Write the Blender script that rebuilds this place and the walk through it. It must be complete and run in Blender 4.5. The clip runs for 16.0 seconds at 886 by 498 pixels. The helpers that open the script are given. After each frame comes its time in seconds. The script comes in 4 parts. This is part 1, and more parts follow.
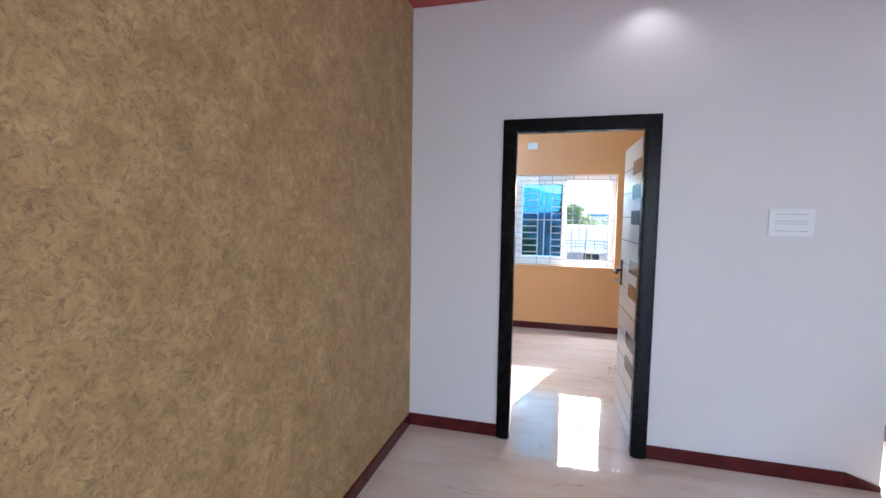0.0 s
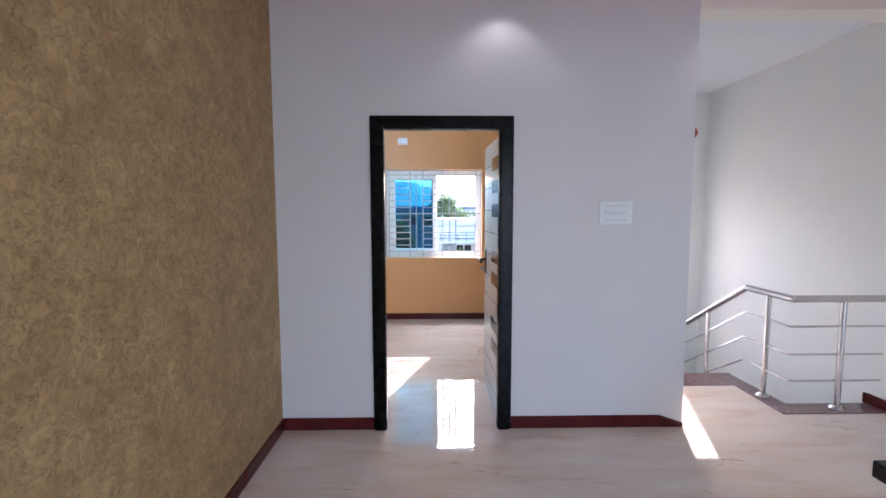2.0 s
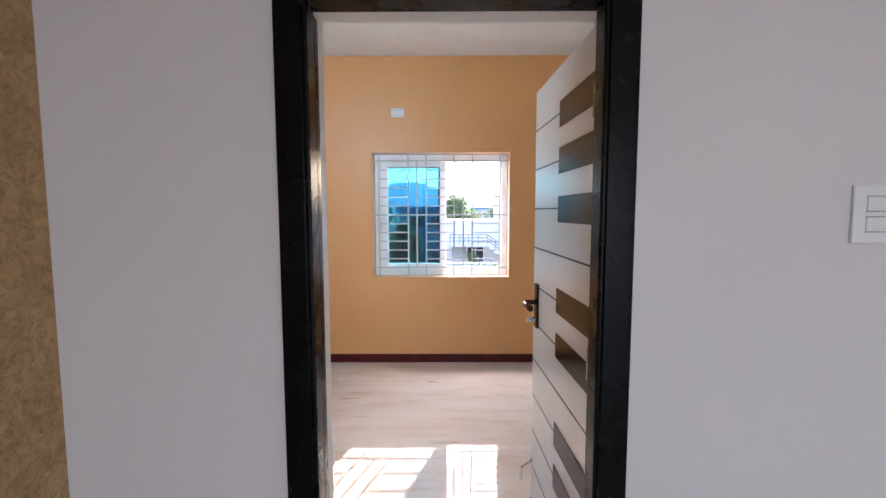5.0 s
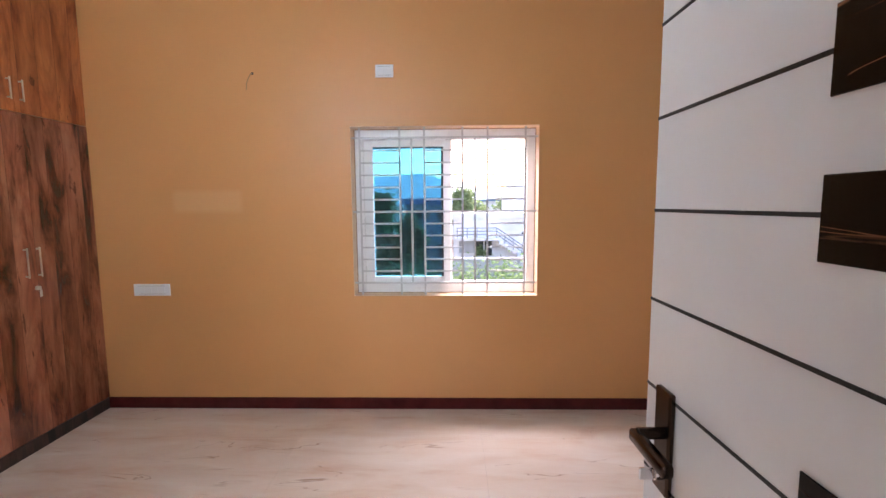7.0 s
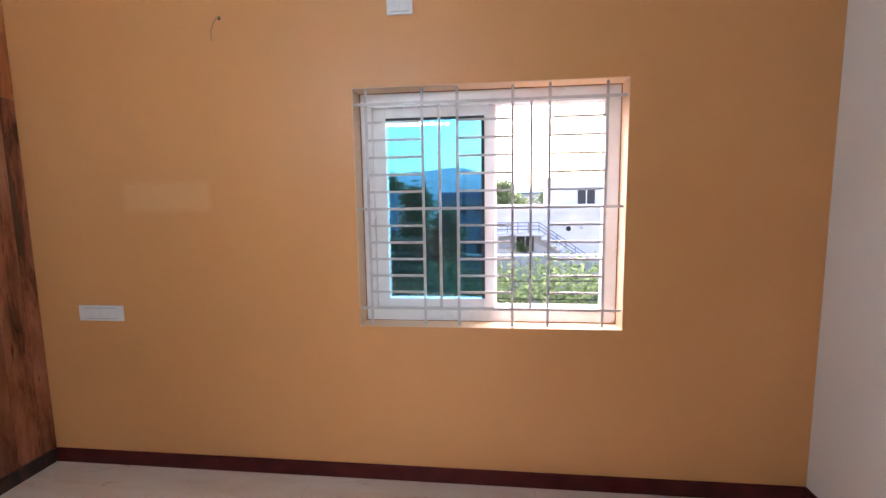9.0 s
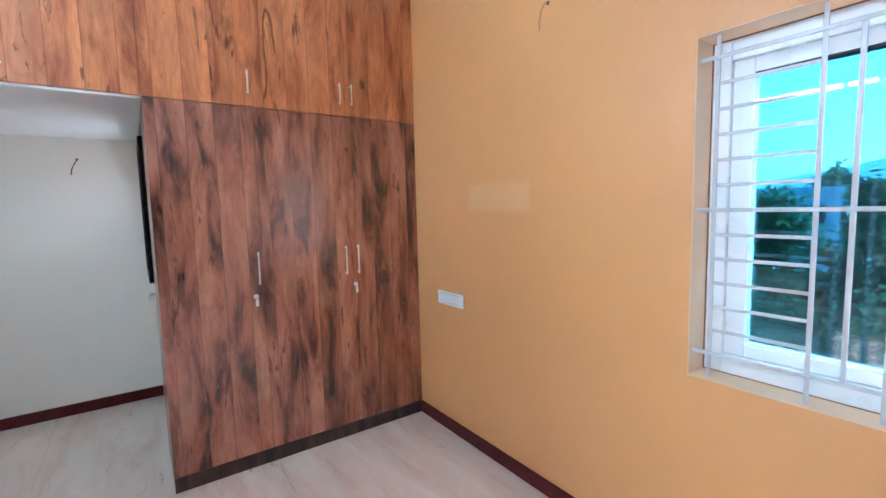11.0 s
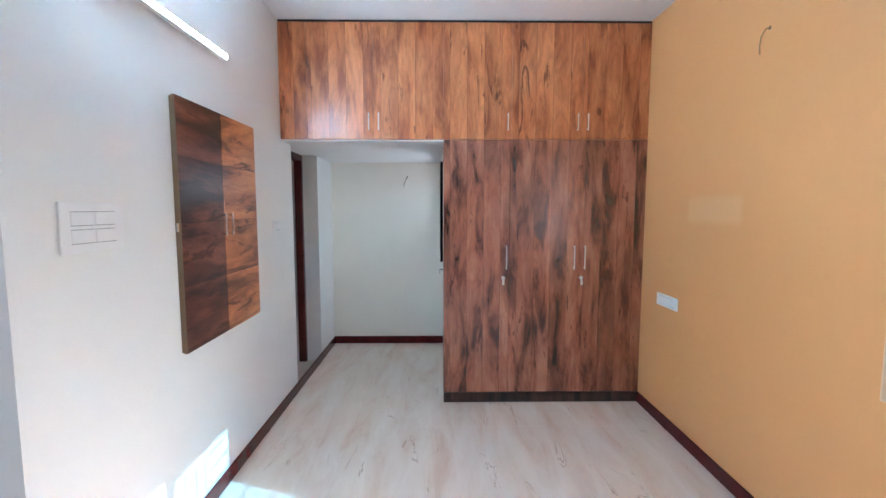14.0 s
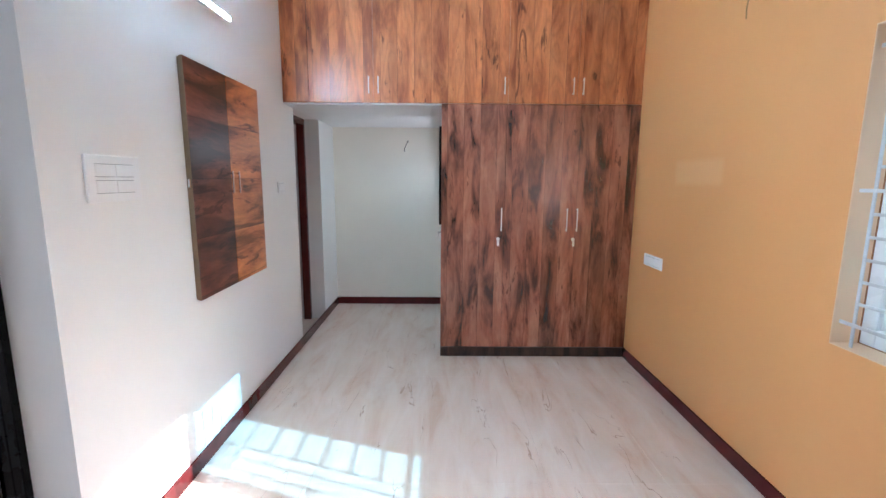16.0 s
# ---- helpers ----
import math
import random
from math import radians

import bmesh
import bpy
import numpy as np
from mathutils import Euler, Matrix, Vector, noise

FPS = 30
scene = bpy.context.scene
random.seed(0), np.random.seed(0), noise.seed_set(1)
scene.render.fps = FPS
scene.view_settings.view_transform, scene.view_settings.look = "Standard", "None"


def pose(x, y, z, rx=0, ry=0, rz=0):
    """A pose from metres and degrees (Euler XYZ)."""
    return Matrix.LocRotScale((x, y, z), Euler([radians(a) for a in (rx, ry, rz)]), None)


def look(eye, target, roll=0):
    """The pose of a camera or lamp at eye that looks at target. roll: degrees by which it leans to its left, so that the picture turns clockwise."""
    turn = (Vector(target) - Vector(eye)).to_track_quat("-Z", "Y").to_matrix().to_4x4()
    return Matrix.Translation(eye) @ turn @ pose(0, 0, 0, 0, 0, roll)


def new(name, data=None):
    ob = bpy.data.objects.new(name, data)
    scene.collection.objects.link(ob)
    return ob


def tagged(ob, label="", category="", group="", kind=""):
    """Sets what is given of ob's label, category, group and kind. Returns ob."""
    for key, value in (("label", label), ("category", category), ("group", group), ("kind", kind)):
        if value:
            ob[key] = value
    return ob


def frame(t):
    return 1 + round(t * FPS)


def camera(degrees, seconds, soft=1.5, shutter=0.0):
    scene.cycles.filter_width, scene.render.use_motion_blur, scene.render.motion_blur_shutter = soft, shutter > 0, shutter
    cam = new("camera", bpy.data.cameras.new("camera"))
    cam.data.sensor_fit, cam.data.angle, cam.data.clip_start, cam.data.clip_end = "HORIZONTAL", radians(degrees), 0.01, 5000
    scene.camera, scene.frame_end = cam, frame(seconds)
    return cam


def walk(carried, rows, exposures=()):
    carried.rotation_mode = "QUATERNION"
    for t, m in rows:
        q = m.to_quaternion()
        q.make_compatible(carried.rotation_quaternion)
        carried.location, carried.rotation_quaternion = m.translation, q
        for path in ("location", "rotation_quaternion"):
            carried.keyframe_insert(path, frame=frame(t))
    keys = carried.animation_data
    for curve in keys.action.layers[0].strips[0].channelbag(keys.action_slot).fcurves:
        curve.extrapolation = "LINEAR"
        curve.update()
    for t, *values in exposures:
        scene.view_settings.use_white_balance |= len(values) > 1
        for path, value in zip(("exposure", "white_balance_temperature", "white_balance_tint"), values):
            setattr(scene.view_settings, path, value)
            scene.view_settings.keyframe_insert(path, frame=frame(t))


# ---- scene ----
cam = camera(90.6, 16.0)
PATH = [
    (0, (-0.109, -2.912, 1.497), (-0.625, -0.985, 1.35), 0.9),
    (0.5, (-0.095, -3.027, 1.542), (-0.324, -1.048, 1.366), 0.1),
    (1, (-0.118, -3.106, 1.556), (-0.187, -1.116, 1.363), -0.1),
    (1.5, (-0.096, -3.081, 1.538), (-0.09, -1.09, 1.348), -0.2),
    (2, (-0.059, -2.939, 1.507), (-0.027, -0.947, 1.336), -0.1),
    (2.5, (-0.028, -2.72, 1.498), (0.013, -0.727, 1.335), 0.0),
    (3, (-0.047, -2.403, 1.521), (-0.001, -0.411, 1.349), 0.1),
    (3.5, (-0.026, -2.08, 1.526), (-0.005, -0.088, 1.347), -0.1),
    (4, (-0.038, -1.746, 1.512), (-0.027, 0.246, 1.343), 0.1),
    (4.2, (-0.044, -1.638, 1.488), (-0.044, 0.357, 1.341), 0.1),
    (6.5, (-0.046, -0.292, 1.533), (-0.071, 1.696, 1.316), -0.3),
    (7, (-0.033, -0.037, 1.53), (-0.079, 1.951, 1.326), -0.4),
    (7.5, (-0.057, 0.191, 1.527), (-0.111, 2.18, 1.329), -0.4),
    (8, (-0.092, 0.435, 1.525), (-0.133, 2.424, 1.318), -0.4),
    (8.2, (-0.097, 0.51, 1.513), (-0.135, 2.499, 1.303), -0.4),
    (10.3, (-0.005, 1.422, 1.561), (-1.017, 3.131, 1.325), -1.0),
    (10.5, (-0.014, 1.424, 1.544), (-1.176, 3.038, 1.328), -0.6),
    (11, (0.026, 1.46, 1.511), (-1.604, 2.603, 1.321), -1.4),
    (11.5, (0.087, 1.421, 1.556), (-1.77, 2.139, 1.363), -1.1),
    (12, (0.23, 1.414, 1.562), (-1.719, 1.833, 1.399), -0.9),
    (12.5, (0.403, 1.456, 1.559), (-1.58, 1.673, 1.414), -0.3),
    (13, (0.551, 1.478, 1.566), (-1.442, 1.572, 1.422), -0.1),
    (13.5, (0.687, 1.482, 1.557), (-1.306, 1.524, 1.398), -0.1),
    (14, (0.782, 1.488, 1.564), (-1.21, 1.513, 1.383), 0.0),
    (14.5, (0.87, 1.524, 1.561), (-1.122, 1.534, 1.377), 0.2),
    (15, (0.946, 1.543, 1.559), (-1.045, 1.544, 1.375), 0.4),
    (15.5, (0.957, 1.536, 1.542), (-1.031, 1.539, 1.325), 0.5),
    (16, (0.939, 1.536, 1.51), (-1.036, 1.546, 1.194), 0.4),
]
EXPOSURES = [(0, 3.06, 5650, 20), (1.0, 2.72, 5600, 19), (4.2, 2.7, 5950, 21), (6.3, 2.85, 6500, 27), (7.0, 2.65, 6700, 31), (8.2, 2.5, 6800, 33), (10.3, 2.48, 6300, 32),
             (11, 3.35, 5500, 20), (12.0, 3.8, 4950, 11), (13.5, 3.38, 5250, 14), (16, 3.28, 5550, 18)]
walk(cam, [(t, look(eye, target, roll)) for t, eye, target, roll in PATH], EXPOSURES)

# ---- daylight ----
SUN_FROM = Vector((0.34, 1.0, 0.54)).normalized()
sky = bpy.data.worlds.new("sky")
scene.world = sky
sky.use_nodes = True
sky_tex = sky.node_tree.nodes.new("ShaderNodeTexSky")
sky_tex.sky_type, sky_tex.sun_disc = "NISHITA", False
sky_tex.sun_elevation = math.asin(SUN_FROM.z)
sky_tex.sun_rotation = math.atan2(SUN_FROM.x, SUN_FROM.y)
sky_tex.dust_density = 2.0
sky.node_tree.links.new(sky_tex.outputs[0], sky.node_tree.nodes["Background"].inputs[0])
sky.node_tree.nodes["Background"].inputs[1].default_value = 0.15
sun_data = bpy.data.lights.new("sun", "SUN")
sun_data.energy, sun_data.angle, sun_data.color = 2.3, radians(0.4), (1.0, 0.94, 0.86)
sun = new("sun", sun_data)
sun.matrix_world = look(SUN_FROM * 50, (0, 0, 0))


def area_lamp(name, place, aim, sx, sy, energy, colour):
    data = bpy.data.lights.new(name, "AREA")
    data.shape, data.size, data.size_y, data.energy, data.color = "RECTANGLE", sx, sy, energy, colour
    ob = new(name, data)
    ob.matrix_world = look(place, aim)
    return ob


def spot_lamp(name, place, aim, energy, angle, colour):
    data = bpy.data.lights.new(name, "SPOT")
    data.energy, data.spot_size, data.spot_blend, data.shadow_soft_size, data.color = energy, radians(angle), 0.6, 0.03, colour
    ob = new(name, data)
    ob.matrix_world = look(place, aim)
    return ob


# area lamps stand in for sky light through the bedroom and stair windows
area_lamp("window_daylight", (0.0, 3.66, 2.44), (0.0, 1.0, 0.9), 1.3, 0.5, 32.0, (0.93, 0.97, 1.0))
area_lamp("stair_daylight", (2.25, 2.74, 0.85), (2.25, 0.6, 0.7), 0.6, 1.1, 1.3, (0.88, 0.95, 1.0))
# fill lamp added in the assumed alcove window, to brighten the alcove
area_lamp("alcove_fill", (-3.71, 1.635, 1.535), (-3.71, 0.6, 1.2), 0.50, 0.82, 0.62, (1.0, 0.96, 0.92))
# fill lamp added at an unseen doorway, to brighten the hall
area_lamp("hall_fill", (1.2, -5.95, 1.3), (0.9, 0, 1.3), 2.6, 2.2, 10, (0.86, 0.94, 1.0))
# recessed downlights of the hall
spot_lamp("downlight_lamp", (0.36, -0.2, 2.87), (0.36, -0.06, 0), 0.5, 120, (1.0, 0.93, 0.85))
spot_lamp("downlight_lamp", (1.9, -0.16, 2.80), (1.9, -0.05, 0), 0.4, 120, (1.0, 0.9, 0.8))

# ---- materials ----
def nodes_of(name):
    m = bpy.data.materials.new(name)
    m.use_nodes = True
    return m, m.node_tree, m.node_tree.nodes["Principled BSDF"]


def add(tree, kind, **values):
    n = tree.nodes.new(kind)
    for key, value in values.items():
        n.inputs[key.replace("_", " ")].default_value = value
    return n


def coords(tree, scale=(1, 1, 1), rotation=(0, 0, 0)):
    tc = tree.nodes.new("ShaderNodeTexCoord")
    mp = add(tree, "ShaderNodeMapping", Scale=scale, Rotation=rotation)
    tree.links.new(tc.outputs["Object"], mp.inputs[0])
    return mp


def ramp(tree, fac, stops):
    r = tree.nodes.new("ShaderNodeValToRGB")
    while len(r.color_ramp.elements) < len(stops):
        r.color_ramp.elements.new(0.5)
    for e, (pos, c) in zip(r.color_ramp.elements, stops):
        e.position, e.color = pos, (*c, 1)
    tree.links.new(fac, r.inputs[0])
    return r


def bump(tree, height, bsdf, strength, distance):
    b = add(tree, "ShaderNodeBump", Strength=strength, Distance=distance)
    tree.links.new(height, b.inputs["Height"])
    tree.links.new(b.outputs[0], bsdf.inputs["Normal"])
    return b


def plain(name, colour, rough=0.5, metal=0.0, vary=0.06, scale=6.0, relief=0.05, grain=120.0, spec=0.5):
    """One colour with faint blotches, uneven gloss and fine relief."""
    m, t, b = nodes_of(name)
    mp = coords(t)
    n1 = add(t, "ShaderNodeTexNoise", Scale=scale, Detail=4.0)
    n2 = add(t, "ShaderNodeTexNoise", Scale=grain, Detail=3.0)
    t.links.new(mp.outputs[0], n1.inputs[0])
    t.links.new(mp.outputs[0], n2.inputs[0])
    lo, hi = [c * (1 - vary) for c in colour], [min(1, c * (1 + vary)) for c in colour]
    r = ramp(t, n1.outputs[0], [(0.3, lo), (0.7, hi)])
    t.links.new(r.outputs[0], b.inputs["Base Color"])
    mr = add(t, "ShaderNodeMapRange", To_Min=max(0.02, rough * 0.85), To_Max=min(1, rough * 1.15))
    t.links.new(n1.outputs[0], mr.inputs[0])
    t.links.new(mr.outputs[0], b.inputs["Roughness"])
    b.inputs["Metallic"].default_value = metal
    b.inputs["Specular IOR Level"].default_value = spec
    if relief:
        bump(t, n2.outputs[0], b, relief, 0.002)
    return m


def wood(name, dark, mid, light, along="z", plank=0.132, rough=0.28, across="y", blotch=0.62, crack_at=0.395, gloss=0.5, rings=0.26):
    """Laminate that prints narrow planks: long streaks, dark cracks and knots along the grain, each plank shifted."""
    m, t, b = nodes_of(name)
    tc = t.nodes.new("ShaderNodeTexCoord")
    sep = t.nodes.new("ShaderNodeSeparateXYZ")
    t.links.new(tc.outputs["Object"], sep.inputs[0])
    div = t.nodes.new("ShaderNodeMath"); div.operation = "DIVIDE"; div.inputs[1].default_value = plank
    t.links.new(sep.outputs["XYZ".index(across.upper())], div.inputs[0])
    fl = t.nodes.new("ShaderNodeMath"); fl.operation = "FLOOR"
    t.links.new(div.outputs[0], fl.inputs[0])
    wn = t.nodes.new("ShaderNodeTexWhiteNoise"); wn.noise_dimensions = "1D"
    t.links.new(fl.outputs[0], wn.inputs["W"])
    shift = t.nodes.new("ShaderNodeVectorMath"); shift.operation = "SCALE"; shift.inputs["Scale"].default_value = 7.0
    t.links.new(wn.outputs["Color"], shift.inputs[0])
    moved = t.nodes.new("ShaderNodeVectorMath"); moved.operation = "ADD"
    t.links.new(tc.outputs["Object"], moved.inputs[0])
    t.links.new(shift.outputs[0], moved.inputs[1])
    s = {"x": (2.2, 11, 11), "y": (11, 2.2, 11), "z": (11, 11, 2.2)}[along]
    mp = add(t, "ShaderNodeMapping", Scale=s)
    t.links.new(moved.outputs[0], mp.inputs[0])
    big = add(t, "ShaderNodeTexNoise", Scale=0.42, Detail=6.0, Roughness=0.6, Distortion=0.5)
    fine = add(t, "ShaderNodeTexNoise", Scale=6.0, Detail=5.0, Roughness=0.7, Distortion=0.4)
    crack = add(t, "ShaderNodeTexNoise", Scale=1.1, Detail=8.0, Roughness=0.66, Distortion=1.1)
    for n in (big, fine, crack):
        t.links.new(mp.outputs[0], n.inputs[0])
    s2 = {"x": (0.85, 3.6, 3.6), "y": (3.6, 0.85, 3.6), "z": (3.6, 3.6, 0.85)}[along]
    mp2 = add(t, "ShaderNodeMapping", Scale=s2)
    t.links.new(moved.outputs[0], mp2.inputs[0])
    smudge = add(t, "ShaderNodeTexNoise", Scale=2.3, Detail=6.0, Roughness=0.6, Distortion=0.5)
    heart = add(t, "ShaderNodeTexNoise", Scale=1.15, Detail=2.0, Roughness=0.45, Distortion=0.25)
    for n in (smudge, heart):
        t.links.new(mp2.outputs[0], n.inputs[0])
    # growth rings: contour lines of a slow field give the arched figure of flat-sawn boards
    many = t.nodes.new("ShaderNodeMath"); many.operation = "MULTIPLY"; many.inputs[1].default_value = 15.0
    t.links.new(heart.outputs[0], many.inputs[0])
    ring = t.nodes.new("ShaderNodeMath"); ring.operation = "FRACT"
    t.links.new(many.outputs[0], ring.inputs[0])
    r6 = ramp(t, ring.outputs[0], [(0.0, (1 - rings, 1 - rings * 1.1, 1 - rings * 1.15)), (0.16, (0.98, 0.98, 0.98)), (0.6, (1.05, 1.04, 1.03)), (1.0, (1 - rings * 0.6, 1 - rings * 0.66, 1 - rings * 0.7))])
    knot = add(t, "ShaderNodeTexVoronoi", Scale=1.25)
    bent = t.nodes.new("ShaderNodeMix"); bent.data_type, bent.blend_type = "RGBA", "LINEAR_LIGHT"
    bent.inputs["Factor"].default_value = 0.2
    t.links.new(mp2.outputs[0], bent.inputs["A"]); t.links.new(fine.outputs["Color"], bent.inputs["B"])
    t.links.new(bent.outputs["Result"], knot.inputs[0])
    r5 = ramp(t, knot.outputs["Distance"], [(0.02, (0.28, 0.23, 0.2)), (0.09, (0.58, 0.53, 0.5)), (0.22, (1, 1, 1))])
    r4 = ramp(t, big.outputs[0], [(0.33, (blotch, blotch * 0.92, blotch * 0.9)), (0.47, (1, 1, 1)), (0.68, (1.12, 1.1, 1.08))])
    seam_f = t.nodes.new("ShaderNodeMath"); seam_f.operation = "FRACT"
    t.links.new(div.outputs[0], seam_f.inputs[0])
    seam = ramp(t, seam_f.outputs[0], [(0.0, (0.3, 0.26, 0.24)), (0.03, (1, 1, 1))])
    r1 = ramp(t, smudge.outputs[0], [(0.36, dark), (0.48, mid), (0.63, light)])
    r2 = ramp(t, fine.outputs[0], [(0.25, (0.82, 0.8, 0.78)), (0.75, (1.1, 1.09, 1.08))])
    r3 = ramp(t, crack.outputs[0], [(crack_at - 0.05, (0.36, 0.3, 0.28)), (crack_at - 0.012, (1, 1, 1))])
    tone = add(t, "ShaderNodeMapRange", To_Min=0.92, To_Max=1.08)
    t.links.new(wn.outputs["Value"], tone.inputs[0])
    last = r1.outputs[0]
    for other in (r2.outputs[0], r3.outputs[0], r4.outputs[0], r5.outputs[0], r6.outputs[0], seam.outputs[0], tone.outputs[0]):
        mul = t.nodes.new("ShaderNodeMix"); mul.data_type, mul.blend_type = "RGBA", "MULTIPLY"
        mul.inputs["Factor"].default_value = 1.0
        t.links.new(last, mul.inputs["A"]); t.links.new(other, mul.inputs["B"])
        last = mul.outputs["Result"]
    t.links.new(last, b.inputs["Base Color"])
    mr = add(t, "ShaderNodeMapRange", To_Min=rough * 0.95, To_Max=rough * 1.05)
    t.links.new(fine.outputs[0], mr.inputs[0])
    t.links.new(mr.outputs[0], b.inputs["Roughness"])
    b.inputs["Specular IOR Level"].default_value = gloss
    bump(t, fine.outputs[0], b, 0.02, 0.001)
    return m


def plaster_texture(name):
    """Trowelled decorative plaster: a tan skin broken by short, curling, deep scratches."""
    m, t, b = nodes_of(name)
    mp = coords(t)
    warp = add(t, "ShaderNodeTexNoise", Scale=14.0, Detail=3.0)
    t.links.new(mp.outputs[0], warp.inputs[0])
    add_v = t.nodes.new("ShaderNodeMix"); add_v.data_type, add_v.blend_type = "RGBA", "LINEAR_LIGHT"
    add_v.inputs["Factor"].default_value = 0.05
    t.links.new(mp.outputs[0], add_v.inputs["A"]); t.links.new(warp.outputs["Color"], add_v.inputs["B"])
    blot = add(t, "ShaderNodeTexNoise", Scale=15.0, Detail=6.0, Roughness=0.62, Distortion=2.2)
    fine = add(t, "ShaderNodeTexNoise", Scale=34.0, Detail=6.0, Roughness=0.7, Distortion=0.8)
    wide = add(t, "ShaderNodeTexNoise", Scale=7.0, Detail=5.0, Roughness=0.6)
    for n in (blot, fine, wide):
        t.links.new(add_v.outputs["Result"], n.inputs[0])
    dist = t.nodes.new("ShaderNodeMath"); dist.operation = "SUBTRACT"; dist.inputs[1].default_value = 0.5
    t.links.new(blot.outputs[0], dist.inputs[0])
    mag = t.nodes.new("ShaderNodeMath"); mag.operation = "ABSOLUTE"
    t.links.new(dist.outputs[0], mag.inputs[0])
    line = ramp(t, mag.outputs[0], [(0.0, (0, 0, 0)), (0.026, (1, 1, 1))])
    gate = ramp(t, fine.outputs[0], [(0.47, (0, 0, 0)), (0.57, (1, 1, 1))])
    keep = t.nodes.new("ShaderNodeMix"); keep.data_type, keep.blend_type = "RGBA", "LIGHTEN"
    keep.inputs["Factor"].default_value = 1.0
    t.links.new(line.outputs[0], keep.inputs["A"]); t.links.new(gate.outputs[0], keep.inputs["B"])
    skin = ramp(t, wide.outputs[0], [(0.3, (0.385, 0.24, 0.1)), (0.7, (0.57, 0.385, 0.18))])
    grain = ramp(t, fine.outputs[0], [(0.3, (0.72, 0.70, 0.66)), (0.7, (1.15, 1.14, 1.12))])
    mul = t.nodes.new("ShaderNodeMix"); mul.data_type, mul.blend_type = "RGBA", "MULTIPLY"
    mul.inputs["Factor"].default_value = 1.0
    t.links.new(skin.outputs[0], mul.inputs["A"]); t.links.new(grain.outputs[0], mul.inputs["B"])
    cut = t.nodes.new("ShaderNodeMix"); cut.data_type = "RGBA"
    cut.inputs["A"].default_value = (0.22, 0.143, 0.064, 1)
    t.links.new(keep.outputs["Result"], cut.inputs["Factor"]); t.links.new(mul.outputs["Result"], cut.inputs["B"])
    t.links.new(cut.outputs["Result"], b.inputs["Base Color"])
    b.inputs["Roughness"].default_value = 0.62
    b1 = bump(t, keep.outputs["Result"], b, 0.42, 0.004)
    b2 = add(t, "ShaderNodeBump", Strength=0.4, Distance=0.003)
    t.links.new(fine.outputs[0], b2.inputs["Height"]); t.links.new(b2.outputs[0], b1.inputs["Normal"])
    return m


def marble_tile(name):
    """Polished vitrified tile: cream with long soft bands and thin broken brown veins along x."""
    m, t, b = nodes_of(name)
    tc = t.nodes.new("ShaderNodeTexCoord")
    info = t.nodes.new("ShaderNodeObjectInfo")
    mv = t.nodes.new("ShaderNodeVectorMath"); mv.operation = "ADD"
    t.links.new(tc.outputs["Object"], mv.inputs[0]); t.links.new(info.outputs["Location"], mv.inputs[1])
    mp = add(t, "ShaderNodeMapping", Scale=(0.95, 4.2, 1.0), Rotation=(0, 0, radians(6)))
    t.links.new(mv.outputs[0], mp.inputs[0])
    bands = add(t, "ShaderNodeTexNoise", Scale=1.5, Detail=6.0, Roughness=0.62, Distortion=0.6)
    vein = add(t, "ShaderNodeTexNoise", Scale=1.0, Detail=4.0, Roughness=0.5, Distortion=0.9)
    gate = add(t, "ShaderNodeTexNoise", Scale=2.1, Detail=3.0)
    for n in (bands, vein, gate):
        t.links.new(mp.outputs[0], n.inputs[0])
    base = ramp(t, bands.outputs[0], [(0.30, (0.66, 0.475, 0.365)), (0.44, (0.73, 0.595, 0.495)), (0.6, (0.77, 0.66, 0.57)), (0.72, (0.79, 0.70, 0.62))])
    sub = t.nodes.new("ShaderNodeMath"); sub.operation = "SUBTRACT"; sub.inputs[1].default_value = 0.5
    t.links.new(vein.outputs[0], sub.inputs[0])
    ab = t.nodes.new("ShaderNodeMath"); ab.operation = "ABSOLUTE"
    t.links.new(sub.outputs[0], ab.inputs[0])
    line = ramp(t, ab.outputs[0], [(0.0, (1, 1, 1)), (0.006, (0, 0, 0))])
    g = ramp(t, gate.outputs[0], [(0.53, (0, 0, 0)), (0.60, (0.7, 0.7, 0.7))])
    mulv = t.nodes.new("ShaderNodeMath"); mulv.operation = "MULTIPLY"
    t.links.new(line.outputs[0], mulv.inputs[0]); t.links.new(g.outputs[0], mulv.inputs[1])
    mix = t.nodes.new("ShaderNodeMix"); mix.data_type = "RGBA"
    mix.inputs["B"].default_value = (0.30, 0.15, 0.08, 1)
    t.links.new(mulv.outputs[0], mix.inputs["Factor"]); t.links.new(base.outputs[0], mix.inputs["A"])
    t.links.new(mix.outputs["Result"], b.inputs["Base Color"])
    mr = add(t, "ShaderNodeMapRange", To_Min=0.02, To_Max=0.05)
    t.links.new(bands.outputs[0], mr.inputs[0]); t.links.new(mr.outputs[0], b.inputs["Roughness"])
    b.inputs["Specular IOR Level"].default_value = 0.6
    return m


